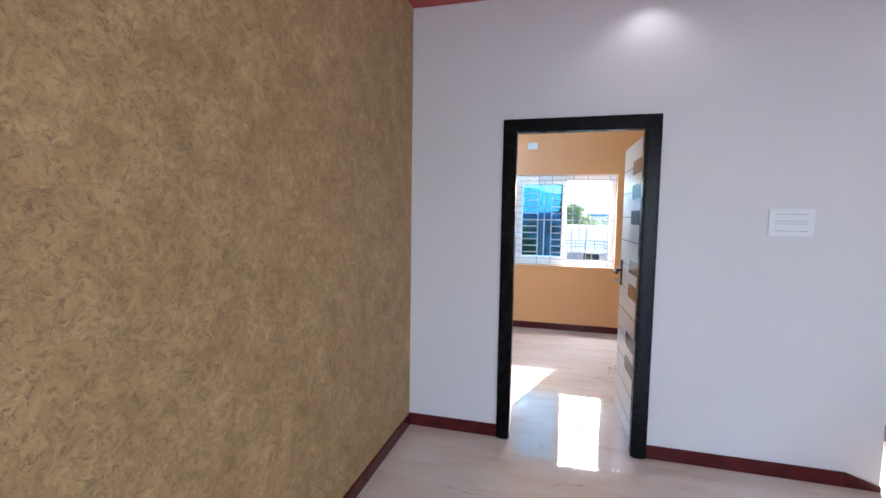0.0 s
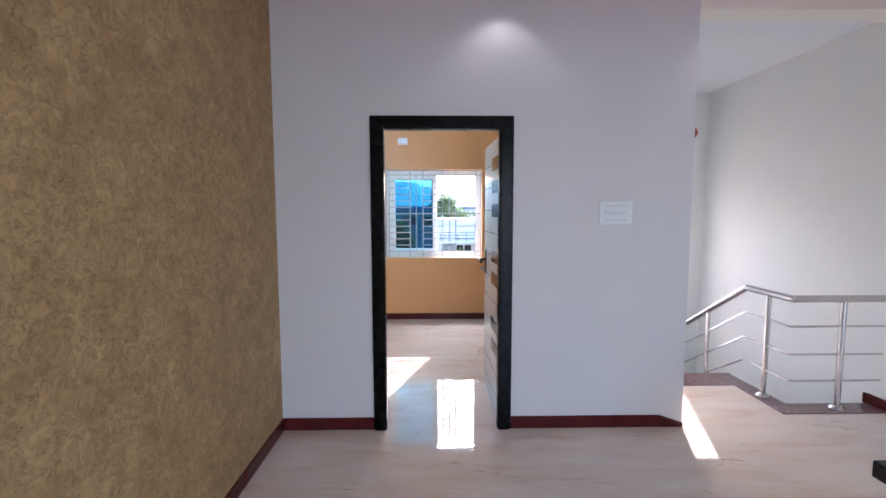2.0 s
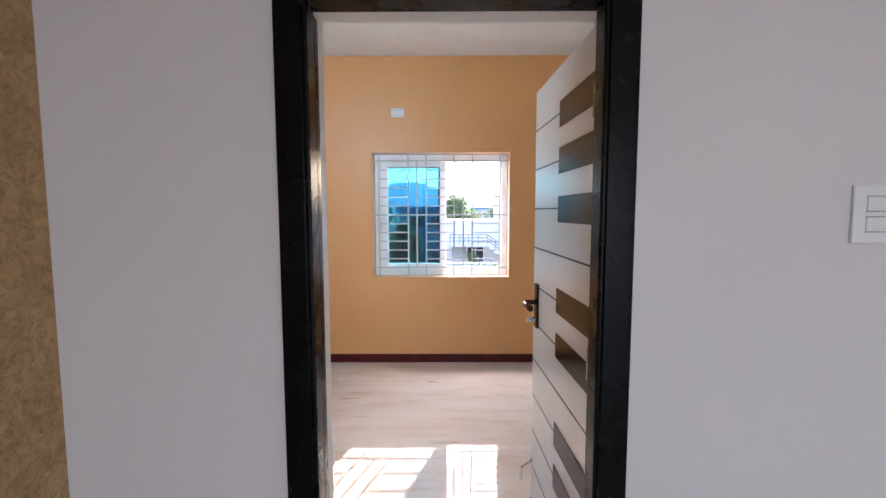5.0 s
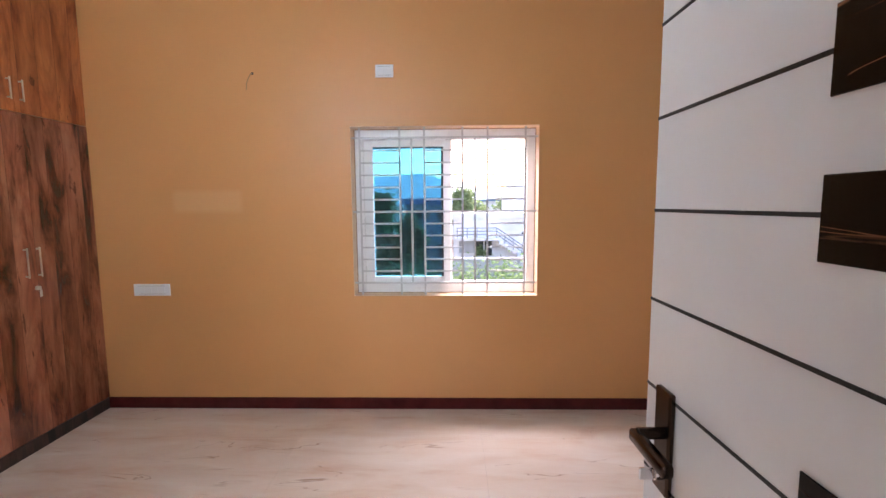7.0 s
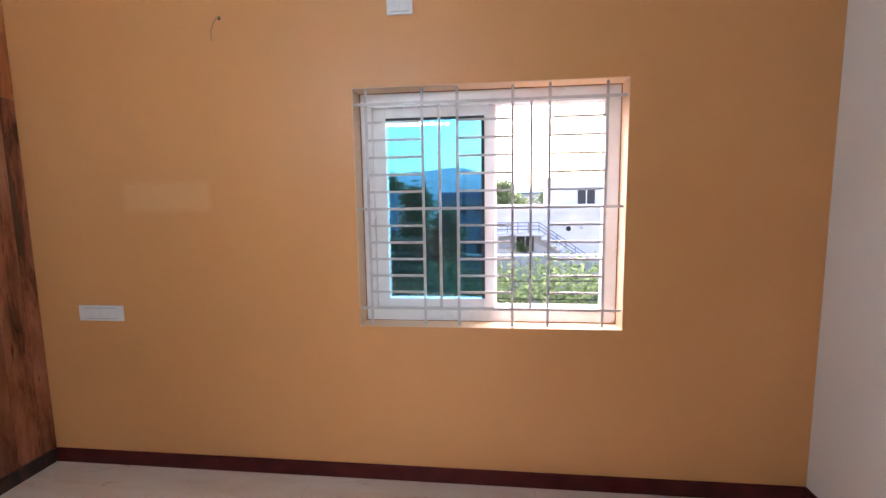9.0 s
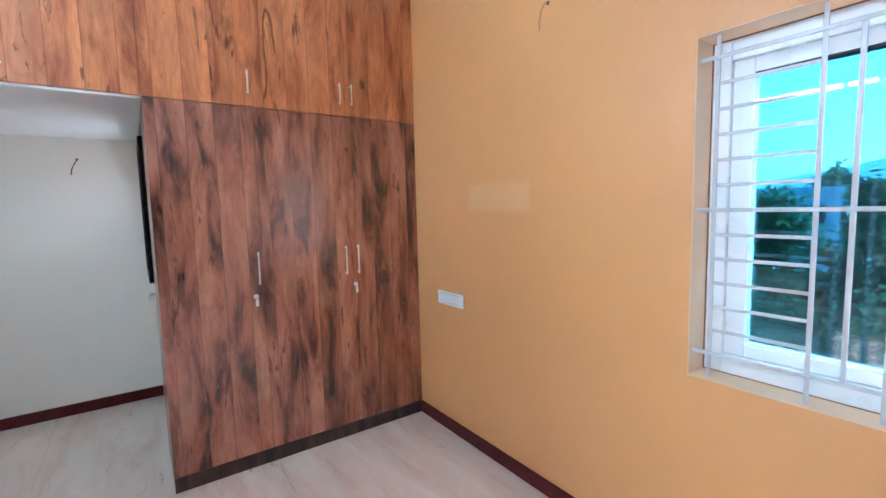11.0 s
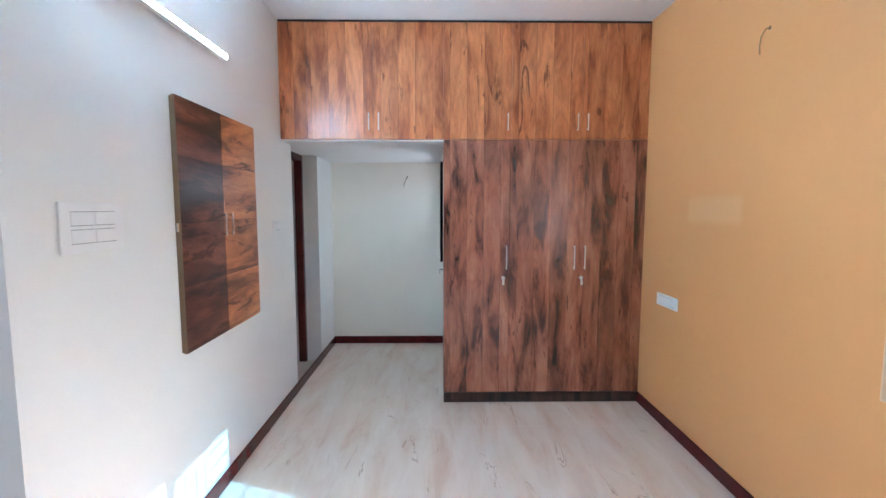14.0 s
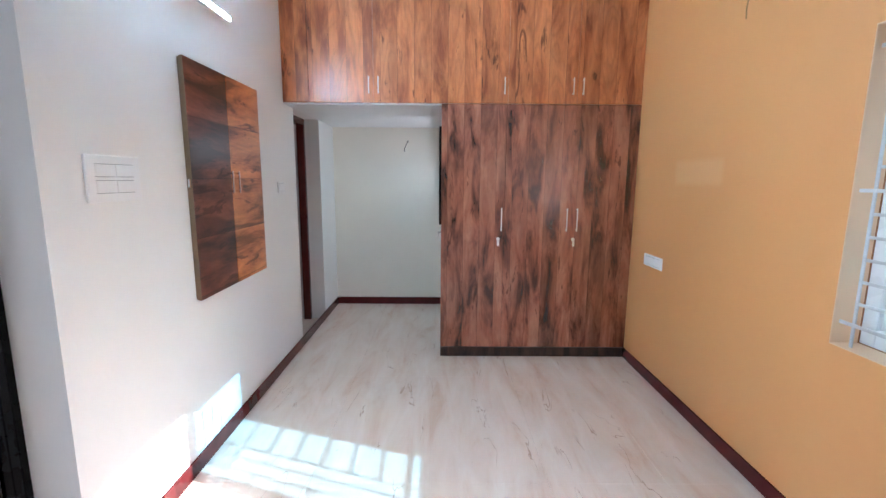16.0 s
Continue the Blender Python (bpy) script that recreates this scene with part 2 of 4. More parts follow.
def veined_black(name):
    """Dark laminate with a few thin wandering copper lines along y."""
    m, t, b = nodes_of(name)
    mp = coords(t, (3.0, 0.8, 15.0))
    n = add(t, "ShaderNodeTexNoise", Scale=1.6, Detail=3.0, Distortion=0.8)
    g = add(t, "ShaderNodeTexNoise", Scale=3.0, Detail=2.0)
    t.links.new(mp.outputs[0], n.inputs[0]); t.links.new(mp.outputs[0], g.inputs[0])
    sub = t.nodes.new("ShaderNodeMath"); sub.operation = "SUBTRACT"; sub.inputs[1].default_value = 0.5
    t.links.new(n.outputs[0], sub.inputs[0])
    ab = t.nodes.new("ShaderNodeMath"); ab.operation = "ABSOLUTE"
    t.links.new(sub.outputs[0], ab.inputs[0])
    line = ramp(t, ab.outputs[0], [(0.0, (1, 1, 1)), (0.009, (0, 0, 0))])
    gg = ramp(t, g.outputs[0], [(0.45, (0, 0, 0)), (0.54, (1, 1, 1))])
    mul = t.nodes.new("ShaderNodeMath"); mul.operation = "MULTIPLY"
    t.links.new(line.outputs[0], mul.inputs[0]); t.links.new(gg.outputs[0], mul.inputs[1])
    mix = t.nodes.new("ShaderNodeMix"); mix.data_type = "RGBA"
    mix.inputs["A"].default_value, mix.inputs["B"].default_value = (0.007, 0.0045, 0.004, 1), (0.3, 0.12, 0.06, 1)
    t.links.new(mul.outputs[0], mix.inputs["Factor"]); t.links.new(mix.outputs["Result"], b.inputs["Base Color"])
    b.inputs["Roughness"].default_value = 0.16
    b.inputs["Specular IOR Level"].default_value = 0.25
    return m


def glass(name, tint, gloss=0.02):
    m, t, b = nodes_of(name)
    t.nodes.remove(b)
    tr = add(t, "ShaderNodeBsdfTransparent", Color=(*tint, 1))
    gl = add(t, "ShaderNodeBsdfGlossy", Roughness=gloss)
    fr = add(t, "ShaderNodeFresnel", IOR=1.55)
    mix = t.nodes.new("ShaderNodeMixShader")
    t.links.new(fr.outputs[0], mix.inputs[0]); t.links.new(tr.outputs[0], mix.inputs[1]); t.links.new(gl.outputs[0], mix.inputs[2])
    t.links.new(mix.outputs[0], t.nodes["Material Output"].inputs[0])
    return m


def lamp_material(name, colour, strength):
    m, t, b = nodes_of(name)
    b.inputs["Emission Color"].default_value, b.inputs["Emission Strength"].default_value = (*colour, 1), strength
    b.inputs["Base Color"].default_value = (0.9, 0.9, 0.9, 1)
    return m


def leaf_material(name, dark, light):
    m, t, b = nodes_of(name)
    geo = t.nodes.new("ShaderNodeNewGeometry")
    r = ramp(t, geo.outputs["Random Per Island"], [(0.0, dark), (1.0, light)])
    t.links.new(r.outputs[0], b.inputs["Base Color"])
    b.inputs["Roughness"].default_value = 0.9
    b.inputs["Specular IOR Level"].default_value = 0.15
    tl = t.nodes.new("ShaderNodeBsdfTranslucent")
    mix = add(t, "ShaderNodeMixShader", Fac=0.5)
    t.links.new(r.outputs[0], tl.inputs["Color"])
    t.links.new(b.outputs[0], mix.inputs[1]); t.links.new(tl.outputs[0], mix.inputs[2])
    t.links.new(mix.outputs[0], t.nodes["Material Output"].inputs[0])
    return m


WHITE = plain("white_wall_paint", (0.78, 0.775, 0.76), 0.55, vary=0.02, scale=1.5, relief=0.08)
HALL_WHITE = plain("pale_lilac_wall_paint", (0.69, 0.662, 0.655), 0.5, vary=0.02, scale=1.5, relief=0.08)
STAIR_WHITE = plain("cool_white_stair_paint", (0.83, 0.82, 0.78), 0.55, vary=0.02, scale=1.5, relief=0.08)
CREAM = plain("cream_wall_paint", (0.88, 0.835, 0.74), 0.55, vary=0.03, scale=1.5, relief=0.08)
ORANGE = plain("orange_wall_paint", (0.70, 0.33, 0.117), 0.42, vary=0.035, scale=1.2, relief=0.10, grain=160)
RED_PAINT = plain("coral_red_ceiling_paint", (0.52, 0.09, 0.08), 0.5, vary=0.04)
CEILING = plain("ceiling_paint", (0.82, 0.82, 0.82), 0.7, vary=0.015)


def lighter_patch(m, place, half, soft, lift):
    """A soft-edged, lighter rectangle in a wall's colour."""
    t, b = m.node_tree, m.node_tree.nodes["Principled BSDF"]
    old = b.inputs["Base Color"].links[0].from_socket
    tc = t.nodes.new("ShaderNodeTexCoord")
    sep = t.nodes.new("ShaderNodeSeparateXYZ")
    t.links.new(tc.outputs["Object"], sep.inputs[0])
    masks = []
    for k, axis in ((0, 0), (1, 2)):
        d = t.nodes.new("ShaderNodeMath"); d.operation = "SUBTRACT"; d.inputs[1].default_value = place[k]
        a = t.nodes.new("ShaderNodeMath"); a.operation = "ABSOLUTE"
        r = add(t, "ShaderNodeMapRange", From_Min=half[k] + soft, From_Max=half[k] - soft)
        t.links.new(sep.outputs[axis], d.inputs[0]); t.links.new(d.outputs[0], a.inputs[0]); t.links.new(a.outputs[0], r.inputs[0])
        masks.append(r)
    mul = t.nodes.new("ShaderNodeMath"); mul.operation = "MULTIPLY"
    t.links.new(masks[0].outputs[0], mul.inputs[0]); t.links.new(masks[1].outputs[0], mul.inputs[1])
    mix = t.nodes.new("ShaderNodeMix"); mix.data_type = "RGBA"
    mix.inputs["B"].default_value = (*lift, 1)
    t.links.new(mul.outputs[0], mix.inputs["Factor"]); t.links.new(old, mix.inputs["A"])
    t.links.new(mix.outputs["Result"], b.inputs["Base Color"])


lighter_patch(ORANGE, (-1.81, 1.56), (0.25, 0.075), 0.02, (0.72, 0.372, 0.155))
# window reveals are a paler peach than the orange wall
REVEAL_PEACH = plain("pale_peach_reveal", (0.77, 0.52, 0.325), 0.5, vary=0.03, scale=4, relief=0.08)
TEXTURED = plaster_texture("tan_trowelled_plaster")
TILE = marble_tile("polished_cream_tile")
GROUT = plain("tile_joint", (0.6, 0.5, 0.42), 0.5)
SKIRTING = plain("maroon_skirting_tile", (0.085, 0.013, 0.013), 0.2, vary=0.25, scale=9, relief=0, spec=0.2)
BLACK_WOOD = plain("black_painted_frame", (0.0022, 0.0024, 0.0024), 0.27, vary=0.25, scale=14, spec=0.12)
MAHOGANY = plain("mahogany_paint", (0.09, 0.016, 0.014), 0.25, vary=0.2)
LOFT_WOOD = wood("honey_oak_laminate", (0.30, 0.08, 0.028), (0.54, 0.178, 0.063), (0.65, 0.245, 0.094), rough=0.32, blotch=0.74, crack_at=0.398, rings=0.17)
WARDROBE_WOOD = wood("dark_walnut_laminate", (0.07, 0.020, 0.012), (0.30, 0.096, 0.051), (0.43, 0.17, 0.096), rough=0.25, blotch=0.54, crack_at=0.40, gloss=1.0, rings=0.13)
PLINTH_WOOD = wood("streaked_plinth_laminate", (0.010, 0.006, 0.005), (0.04, 0.017, 0.013), (0.085, 0.04, 0.032), plank=0.05)
SHUTTER_DARK = wood("dark_shutter_laminate", (0.026, 0.01, 0.008), (0.13, 0.042, 0.028), (0.24, 0.088, 0.058), along="x", plank=0.3, across="z", crack_at=0.43, rings=0.16)
SHUTTER_LIGHT = wood("light_shutter_laminate", (0.17, 0.052, 0.018), (0.48, 0.17, 0.06), (0.62, 0.26, 0.1), along="x", plank=0.3, across="z", crack_at=0.412, rings=0.16)
TV_WOOD = wood("russet_tv_panel_laminate", (0.12, 0.034, 0.016), (0.27, 0.082, 0.035), (0.36, 0.13, 0.06), rough=0.26, plank=0.4, blotch=0.75, crack_at=0.36, rings=0.1)
EDGE_BAND = plain("brown_edge_band", (0.17, 0.11, 0.06), 0.5)
GRANITE = plain("black_granite", (0.018, 0.017, 0.018), 0.12, vary=0.5, scale=60, relief=0)
STEP_STONE = plain("brown_step_granite", (0.16, 0.085, 0.085), 0.14, vary=0.3, scale=30, relief=0)
STEEL = plain("brushed_steel", (0.62, 0.60, 0.60), 0.24, metal=1.0, vary=0.08, scale=40)
SATIN = plain("satin_steel_handle", (0.74, 0.72, 0.70), 0.32, metal=1.0, vary=0.03)
CHROME = plain("chrome", (0.8, 0.8, 0.8), 0.1, metal=1.0, vary=0.03)
BRONZE = plain("dark_bronze", (0.06, 0.04, 0.03), 0.25, metal=1.0, vary=0.2)
PLASTIC = plain("white_plastic", (0.78, 0.785, 0.79), 0.3, vary=0.01, relief=0)
PLASTIC_LINE = plain("grey_plastic", (0.24, 0.25, 0.27), 0.4, relief=0)
UPVC = plain("white_upvc", (0.84, 0.85, 0.86), 0.28, vary=0.015, relief=0)
SEALANT = plain("rust_sealant", (0.30, 0.11, 0.035), 0.7, relief=0)
GASKET = plain("black_rubber", (0.02, 0.02, 0.025), 0.6, relief=0)
GRILLE_PAINT = plain("white_grille_paint", (0.55, 0.55, 0.56), 0.35, vary=0.05, scale=30)
LEAF_WHITE = plain("white_door_laminate", (0.78, 0.77, 0.77), 0.16, vary=0.015, relief=0.02)
GROOVE = plain("black_groove", (0.01, 0.008, 0.008), 0.5, relief=0)
LEAF_PANEL = veined_black("veined_black_laminate")
TINT = glass("blue_tinted_glass", (0.40, 0.63, 0.71))
CLEAR = glass("pale_green_glass", (0.75, 0.9, 0.88))
TUBE = lamp_material("led_tube", (0.62, 0.92, 1.0), 52.0)
CORD = plain("cream_cable", (0.40, 0.22, 0.09), 0.5, relief=0)
TERRACOTTA = plain("orange_red_lacquer", (0.65, 0.10, 0.03), 0.35)
HOUSE_WHITE = plain("weathered_white_wall", (0.72, 0.73, 0.72), 0.85, vary=0.1, scale=0.9)
HOUSE_GREY = plain("grey_compound_wall", (0.42, 0.45, 0.46), 0.9, vary=0.15, scale=0.8)
DARK_OPENING = plain("dark_window_glass", (0.02, 0.025, 0.03), 0.2, relief=0)
EARTH = plain("dry_earth", (0.20, 0.15, 0.10), 0.95, vary=0.3, scale=0.35, relief=0.4, grain=4)
BLUE_SHEET = plain("blue_roof_sheet", (0.1, 0.25, 0.4), 0.5)
RAIL_GREY = plain("weathered_rail_paint", (0.22, 0.24, 0.26), 0.5)
BARK = plain("bark", (0.12, 0.085, 0.06), 0.9, vary=0.3, scale=8)
LEAVES = leaf_material("leaves", (0.09, 0.16, 0.06), (0.24, 0.34, 0.17))
FAR_LEAVES = leaf_material("far_leaves", (0.12, 0.19, 0.09), (0.28, 0.36, 0.19))
# haze over the far hill is put into its grey colour and pale glow
HILL = plain("haze_glow_hill", (0.50, 0.50, 0.48), 1.0, vary=0.1, scale=0.004, relief=0)
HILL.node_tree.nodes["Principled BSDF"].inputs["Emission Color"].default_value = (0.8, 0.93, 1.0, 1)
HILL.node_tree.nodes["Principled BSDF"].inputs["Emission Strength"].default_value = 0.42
CABLE = plain("black_cable", (0.015, 0.015, 0.015), 0.6, relief=0)

# ---- building helpers ----
def solid(bm, a, b, bevel=0.0, segs=1):
    """An upright box from corner a to corner b, with rounded edges if wanted."""
    made = bmesh.ops.create_cube(bm, size=1)["verts"]
    for v in made:
        v.co = Vector([(a[i] + b[i]) / 2 + v.co[i] * abs(b[i] - a[i]) for i in range(3)])
    if bevel:
        edges = list({e for v in made for e in v.link_edges})
        bmesh.ops.bevel(bm, geom=edges, offset=bevel, segments=segs, affect="EDGES", profile=0.5)
    return bm


def block(a, b, bevel=0.0, segs=1):
    return solid(bmesh.new(), a, b, bevel, segs)


def rod(bm, p, q, r, sides=12):
    """A round bar from p to q."""
    p, q = Vector(p), Vector(q)
    made = bmesh.ops.create_cone(bm, cap_ends=True, segments=sides, radius1=r, radius2=r, depth=(q - p).length)["verts"]
    m = Matrix.Translation((p + q) / 2) @ (q - p).to_track_quat("Z", "Y").to_matrix().to_4x4()
    bmesh.ops.transform(bm, matrix=m, verts=made)
    return bm


def bar(p, q, r, sides=12):
    return rod(bmesh.new(), p, q, r, sides)


def pipe(points, r, sides=10):
    """A bent round bar with ball joints at its corners."""
    bm = bmesh.new()
    for p, q in zip(points, points[1:]):
        rod(bm, p, q, r, sides)
    for p in points[1:-1]:
        made = bmesh.ops.create_uvsphere(bm, u_segments=sides, v_segments=6, radius=r)["verts"]
        bmesh.ops.translate(bm, verts=made, vec=p)
    return bm


def extrude_outline(points, axis, a, b):
    """A prism: a closed outline in the plane across the axis, from a to b along it."""
    bm = bmesh.new()
    def put(p, d):
        c = list(p)
        c.insert("xyz".index(axis), d)
        return bm.verts.new(c)
    lo, hi = [put(p, a) for p in points], [put(p, b) for p in points]
    bm.faces.new(lo)
    bm.faces.new(hi[::-1])
    for i in range(len(points)):
        j = (i + 1) % len(points)
        bm.faces.new((lo[i], lo[j], hi[j], hi[i]))
    bmesh.ops.recalc_face_normals(bm, faces=bm.faces)
    return bm


def part(name, bm, material, parent=None, label="", smooth=False):
    me = bpy.data.meshes.new(name)
    bm.to_mesh(me)
    bm.free()
    me.materials.append(material)
    if smooth:
        for p in me.polygons:
            p.use_smooth = True
        me.set_sharp_from_angle(angle=radians(40))
    ob = new(name, me)
    ob.parent = parent
    return tagged(ob, label)


def thing(name, label, category, group="", place=(0, 0, 0)):
    ob = new(name)
    ob.empty_display_size = 0.1
    ob.location = place
    return tagged(ob, label, category, group)


def structure(name, boxes, material, label=""):
    bm = bmesh.new()
    for a, b in boxes:
        solid(bm, a, b)
    return tagged(part(name, bm, material), label, kind="structure")


# ---- plan, in metres: x along the door wall, y from the hall into the bedroom ----
Y_IN, Y_WIN, Y_OUT = 0.285, 3.12, 3.43          # bedroom faces of door wall and window wall, outside
X_TEX, X_END, X_EAST = -1.121, 1.664, 1.476     # textured wall, end of the door wall, bedroom's east wall
X_WARD, X_ALC, Y_ALC = -2.655, -4.253, 1.56     # wardrobe front, alcove's back wall, alcove's return wall
Z_ROOM, Z_HALL, Z_LOFT = 2.985, 2.895, 2.10
X_SIDE, Y_BACK = 3.32, 2.55                     # stairwell walls
WX0, WX1, WZ0, WZ1 = -0.761, 0.578, 0.860, 2.080  # bedroom window opening

# door wall: the room side of the doorway is narrower than the frame's seat on the hall side
structure("wall_door_hall_face", [
    ((-4.45, 0, 0), (-3.67, 0.09, 3.1)), ((-3.67, 0, 2.1), (-2.89, 0.09, 3.1)), ((-2.89, 0, 0), (-0.49, 0.09, 3.1)),
    ((-0.49, 0, 2.13), (0.456, 0.09, 3.1)), ((0.456, 0, 0), (X_END, 0.09, 3.1))], HALL_WHITE, "pale lilac painted hall wall with a doorway")
structure("wall_door_room_face", [
    ((-4.45, 0.09, 0), (-3.67, Y_IN, 3.1)), ((-3.67, 0.09, 2.1), (-2.89, Y_IN, 3.1)), ((-2.89, 0.09, 0), (-0.442, Y_IN, 3.1)),
    ((-0.442, 0.09, 2.11), (0.432, Y_IN, 3.1)), ((0.432, 0.09, 0), (X_END, Y_IN, 3.1))], WHITE, "white painted bedroom wall with a doorway")
structure("wall_window", [
    ((-4.45, Y_WIN, -3.3), (WX0, Y_OUT, 3.1)), ((WX1, Y_WIN, -3.3), (X_END, Y_OUT, 3.1)),
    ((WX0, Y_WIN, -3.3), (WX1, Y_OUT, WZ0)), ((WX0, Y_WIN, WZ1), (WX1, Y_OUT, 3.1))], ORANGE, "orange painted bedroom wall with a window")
structure("wall_east", [((X_EAST, Y_IN, -3.3), (X_END, Y_WIN, 3.1))], WHITE, "white painted bedroom wall")
structure("wall_alcove_back", [((-4.45, Y_IN, -3.3), (X_ALC, Y_WIN, 3.1))], CREAM, "cream painted alcove wall")
# opening added in the return wall to hold the alcove's fill lamp
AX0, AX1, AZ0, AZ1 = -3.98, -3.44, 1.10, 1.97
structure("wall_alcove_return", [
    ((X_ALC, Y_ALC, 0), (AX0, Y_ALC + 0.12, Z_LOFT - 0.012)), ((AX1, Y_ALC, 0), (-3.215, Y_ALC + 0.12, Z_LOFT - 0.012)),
    ((AX0, Y_ALC, 0), (AX1, Y_ALC + 0.12, AZ0)), ((AX0, Y_ALC, AZ1), (AX1, Y_ALC + 0.12, Z_LOFT - 0.012))], CREAM, "cream painted return wall with an assumed window")
structure("wall_textured", [((-1.35, -6, 0), (X_TEX, 0, 3.1))], TEXTURED, "tan textured plaster feature wall")
# unseen wall closes the hall; its doorway is added for the fill lamp
structure("wall_south", [((-1.35, -6.2, 0), (0.2, -6, 3.1)), ((0.2, -6.2, 2.3), (2.4, -6, 3.1)), ((2.4, -6.2, 0), (3.52, -6, 3.1))], WHITE, "unseen white hall wall with an added open doorway")
structure("wall_stair_side", [((X_SIDE, -6, -3.3), (3.52, 2.75, 3.1))], STAIR_WHITE, "cream painted stairwell wall")
SW = (1.95, 2.74, 0.25, 1.70)
structure("wall_stair_back", [
    ((X_END, Y_BACK, -3.3), (SW[0], 2.75, 3.1)), ((SW[1], Y_BACK, -3.3), (X_SIDE, 2.75, 3.1)),
    ((SW[0], Y_BACK, -3.3), (SW[1], 2.75, SW[2])), ((SW[0], Y_BACK, SW[3]), (SW[1], 2.75, 3.1))], STAIR_WHITE, "cream painted stairwell wall")
structure("wall_bath", [((-4.45, -1.6, 0), (-2.3, -1.5, 3.1)), ((-4.45, -1.5, 0), (-4.35, 0, 3.1)), ((-2.4, -1.5, 0), (-2.3, 0, 3.1))], CREAM, "pale bathroom walls")
structure("beam", [((X_END, 0, 2.815), (X_SIDE, 0.2, 3.1))], CREAM, "cream beam over the stair opening")

tagged(part("ceiling_bedroom", block((-4.25, Y_IN, Z_ROOM), (X_EAST, Y_WIN, 3.1)), CEILING), "plain white bedroom ceiling", kind="structure")
tagged(part("ceiling_hall", block((X_TEX, -6, 2.96), (X_SIDE, 0, 3.1)), CEILING), "plain white hall ceiling", kind="structure")
tagged(part("ceiling_border", block((X_TEX, -0.42, Z_HALL), (X_SIDE, -0.0005, 2.9595), 0.003), RED_PAINT), "coral red painted border of the hall ceiling", kind="structure")
tagged(part("ceiling_stairs", block((X_END, 0.2, 2.95), (X_SIDE, Y_BACK, 3.1)), CEILING), "plain white stairwell ceiling", kind="structure")
tagged(part("ceiling_alcove", block((X_ALC, Y_IN, Z_LOFT - 0.012), (X_WARD - 0.021, 1.535, Z_LOFT)), CEILING), "white soffit under the loft cupboards", kind="structure")
tagged(part("ceiling_bath", block((-4.35, -1.5, 2.6), (-2.4, 0, 2.7)), CEILING), "plain white bathroom ceiling", kind="structure")
structure("roof", [((-4.45, -6.2, 3.1), (3.52, Y_OUT, 3.25))], HOUSE_WHITE, "flat concrete roof")

# floors; the tiles lie on these beds
floor_bed = structure("floor", [
    ((-4.45, -1.5, -0.18), (-2.3, 0, -0.006)), ((-4.253, 0, -0.18), (X_END, Y_WIN, -0.006)), ((-1.121, -6.2, -0.18), (X_SIDE, 0, -0.006)),
    ((X_END, 0, -0.18), (2.52, 0.70, -0.006)), ((2.52, 0, -0.18), (X_SIDE, 0.16, -0.006))], GROUT, "cream polished marble-look tiled floor")
structure("floor_below", [((X_END, 0, -3.4), (X_SIDE, Y_BACK, -3.3))], GROUT, "lower floor under the stairwell")

# skirting
def skirting(name, boxes, material=SKIRTING):
    bm = bmesh.new()
    for a, b in boxes:
        solid(bm, a, b, 0.002)
    return tagged(part(name, bm, material), "glossy maroon tiled skirting", kind="structure")

SK = 0.085
skirting("baseboard_window_wall", [((X_WARD, Y_WIN - 0.012, 0), (X_EAST - 0.012, Y_WIN, SK))])
skirting("baseboard_east", [((X_EAST - 0.012, Y_IN + 0.012, 0), (X_EAST, Y_WIN, SK))])
skirting("baseboard_bath_threshold", [((-3.6695, Y_IN, 0), (-2.8905, Y_IN + 0.012, SK))])
skirting("baseboard_door_wall", [((-2.89, Y_IN, 0), (-0.442, Y_IN + 0.012, SK)), ((0.432, Y_IN, 0), (X_EAST, Y_IN + 0.012, SK)), ((X_ALC, Y_IN, 0), (-3.67, Y_IN + 0.012, SK))])
skirting("baseboard_alcove", [((X_ALC, Y_IN + 0.012, 0), (X_ALC + 0.012, Y_ALC, SK))])
skirting("baseboard_hall", [((X_TEX + 0.012, -0.012, 0), (-0.49, 0, SK)), ((0.456, -0.012, 0), (1.50, 0, SK))])
tagged(part("baseboard_hall_end", extrude_outline([(1.5, 0), (X_END, 0), (X_END, 0.028), (1.5, SK)], "y", -0.012, -0.0005), SKIRTING), "maroon skirting cut on a slant", kind="structure")
skirting("baseboard_textured", [((X_TEX, -6, 0), (X_TEX + 0.012, 0, SK))])

# ---- hall: door frame and open door ----
frame_ob = tagged(new("door_frame"), "black painted wooden door frame, moulded", "door frame")
def jamb(name, x0, x1, inner):
    """An upright of the frame: broad face, a rounded inner lip and a rebate step."""
    s = 1 if inner == x1 else -1
    bm = block((x0, -0.022, 0), (x1, 0.05, 2.13), 0.006, 2)
    solid(bm, (x0 if s > 0 else x0 + 0.012, 0.0505, 0), (x1 - 0.012 if s > 0 else x1, 0.088, 2.13), 0.003)
    solid(bm, (x0 + 0.012, -0.030, 0), (x1 - 0.012, -0.0225, 2.118), 0.003, 2)
    return part(name, bm, BLACK_WOOD, frame_ob)
left_jamb = jamb("jamb", -0.49, -0.401, -0.401)
part("stop_bead", block((-0.4415, 0.0885, 0), (-0.413, 0.124, 2.05), 0.003), BLACK_WOOD, left_jamb)
jamb("jamb", 0.362, 0.456, 0.362)
bm = block((-0.4, -0.022, 2.044), (0.361, 0.05, 2.13), 0.006, 2)
solid(bm, (-0.4125, 0.0505, 2.056), (0.3735, 0.088, 2.13), 0.003)
solid(bm, (-0.42, -0.030, 2.056), (0.38, -0.0225, 2.118), 0.003, 2)
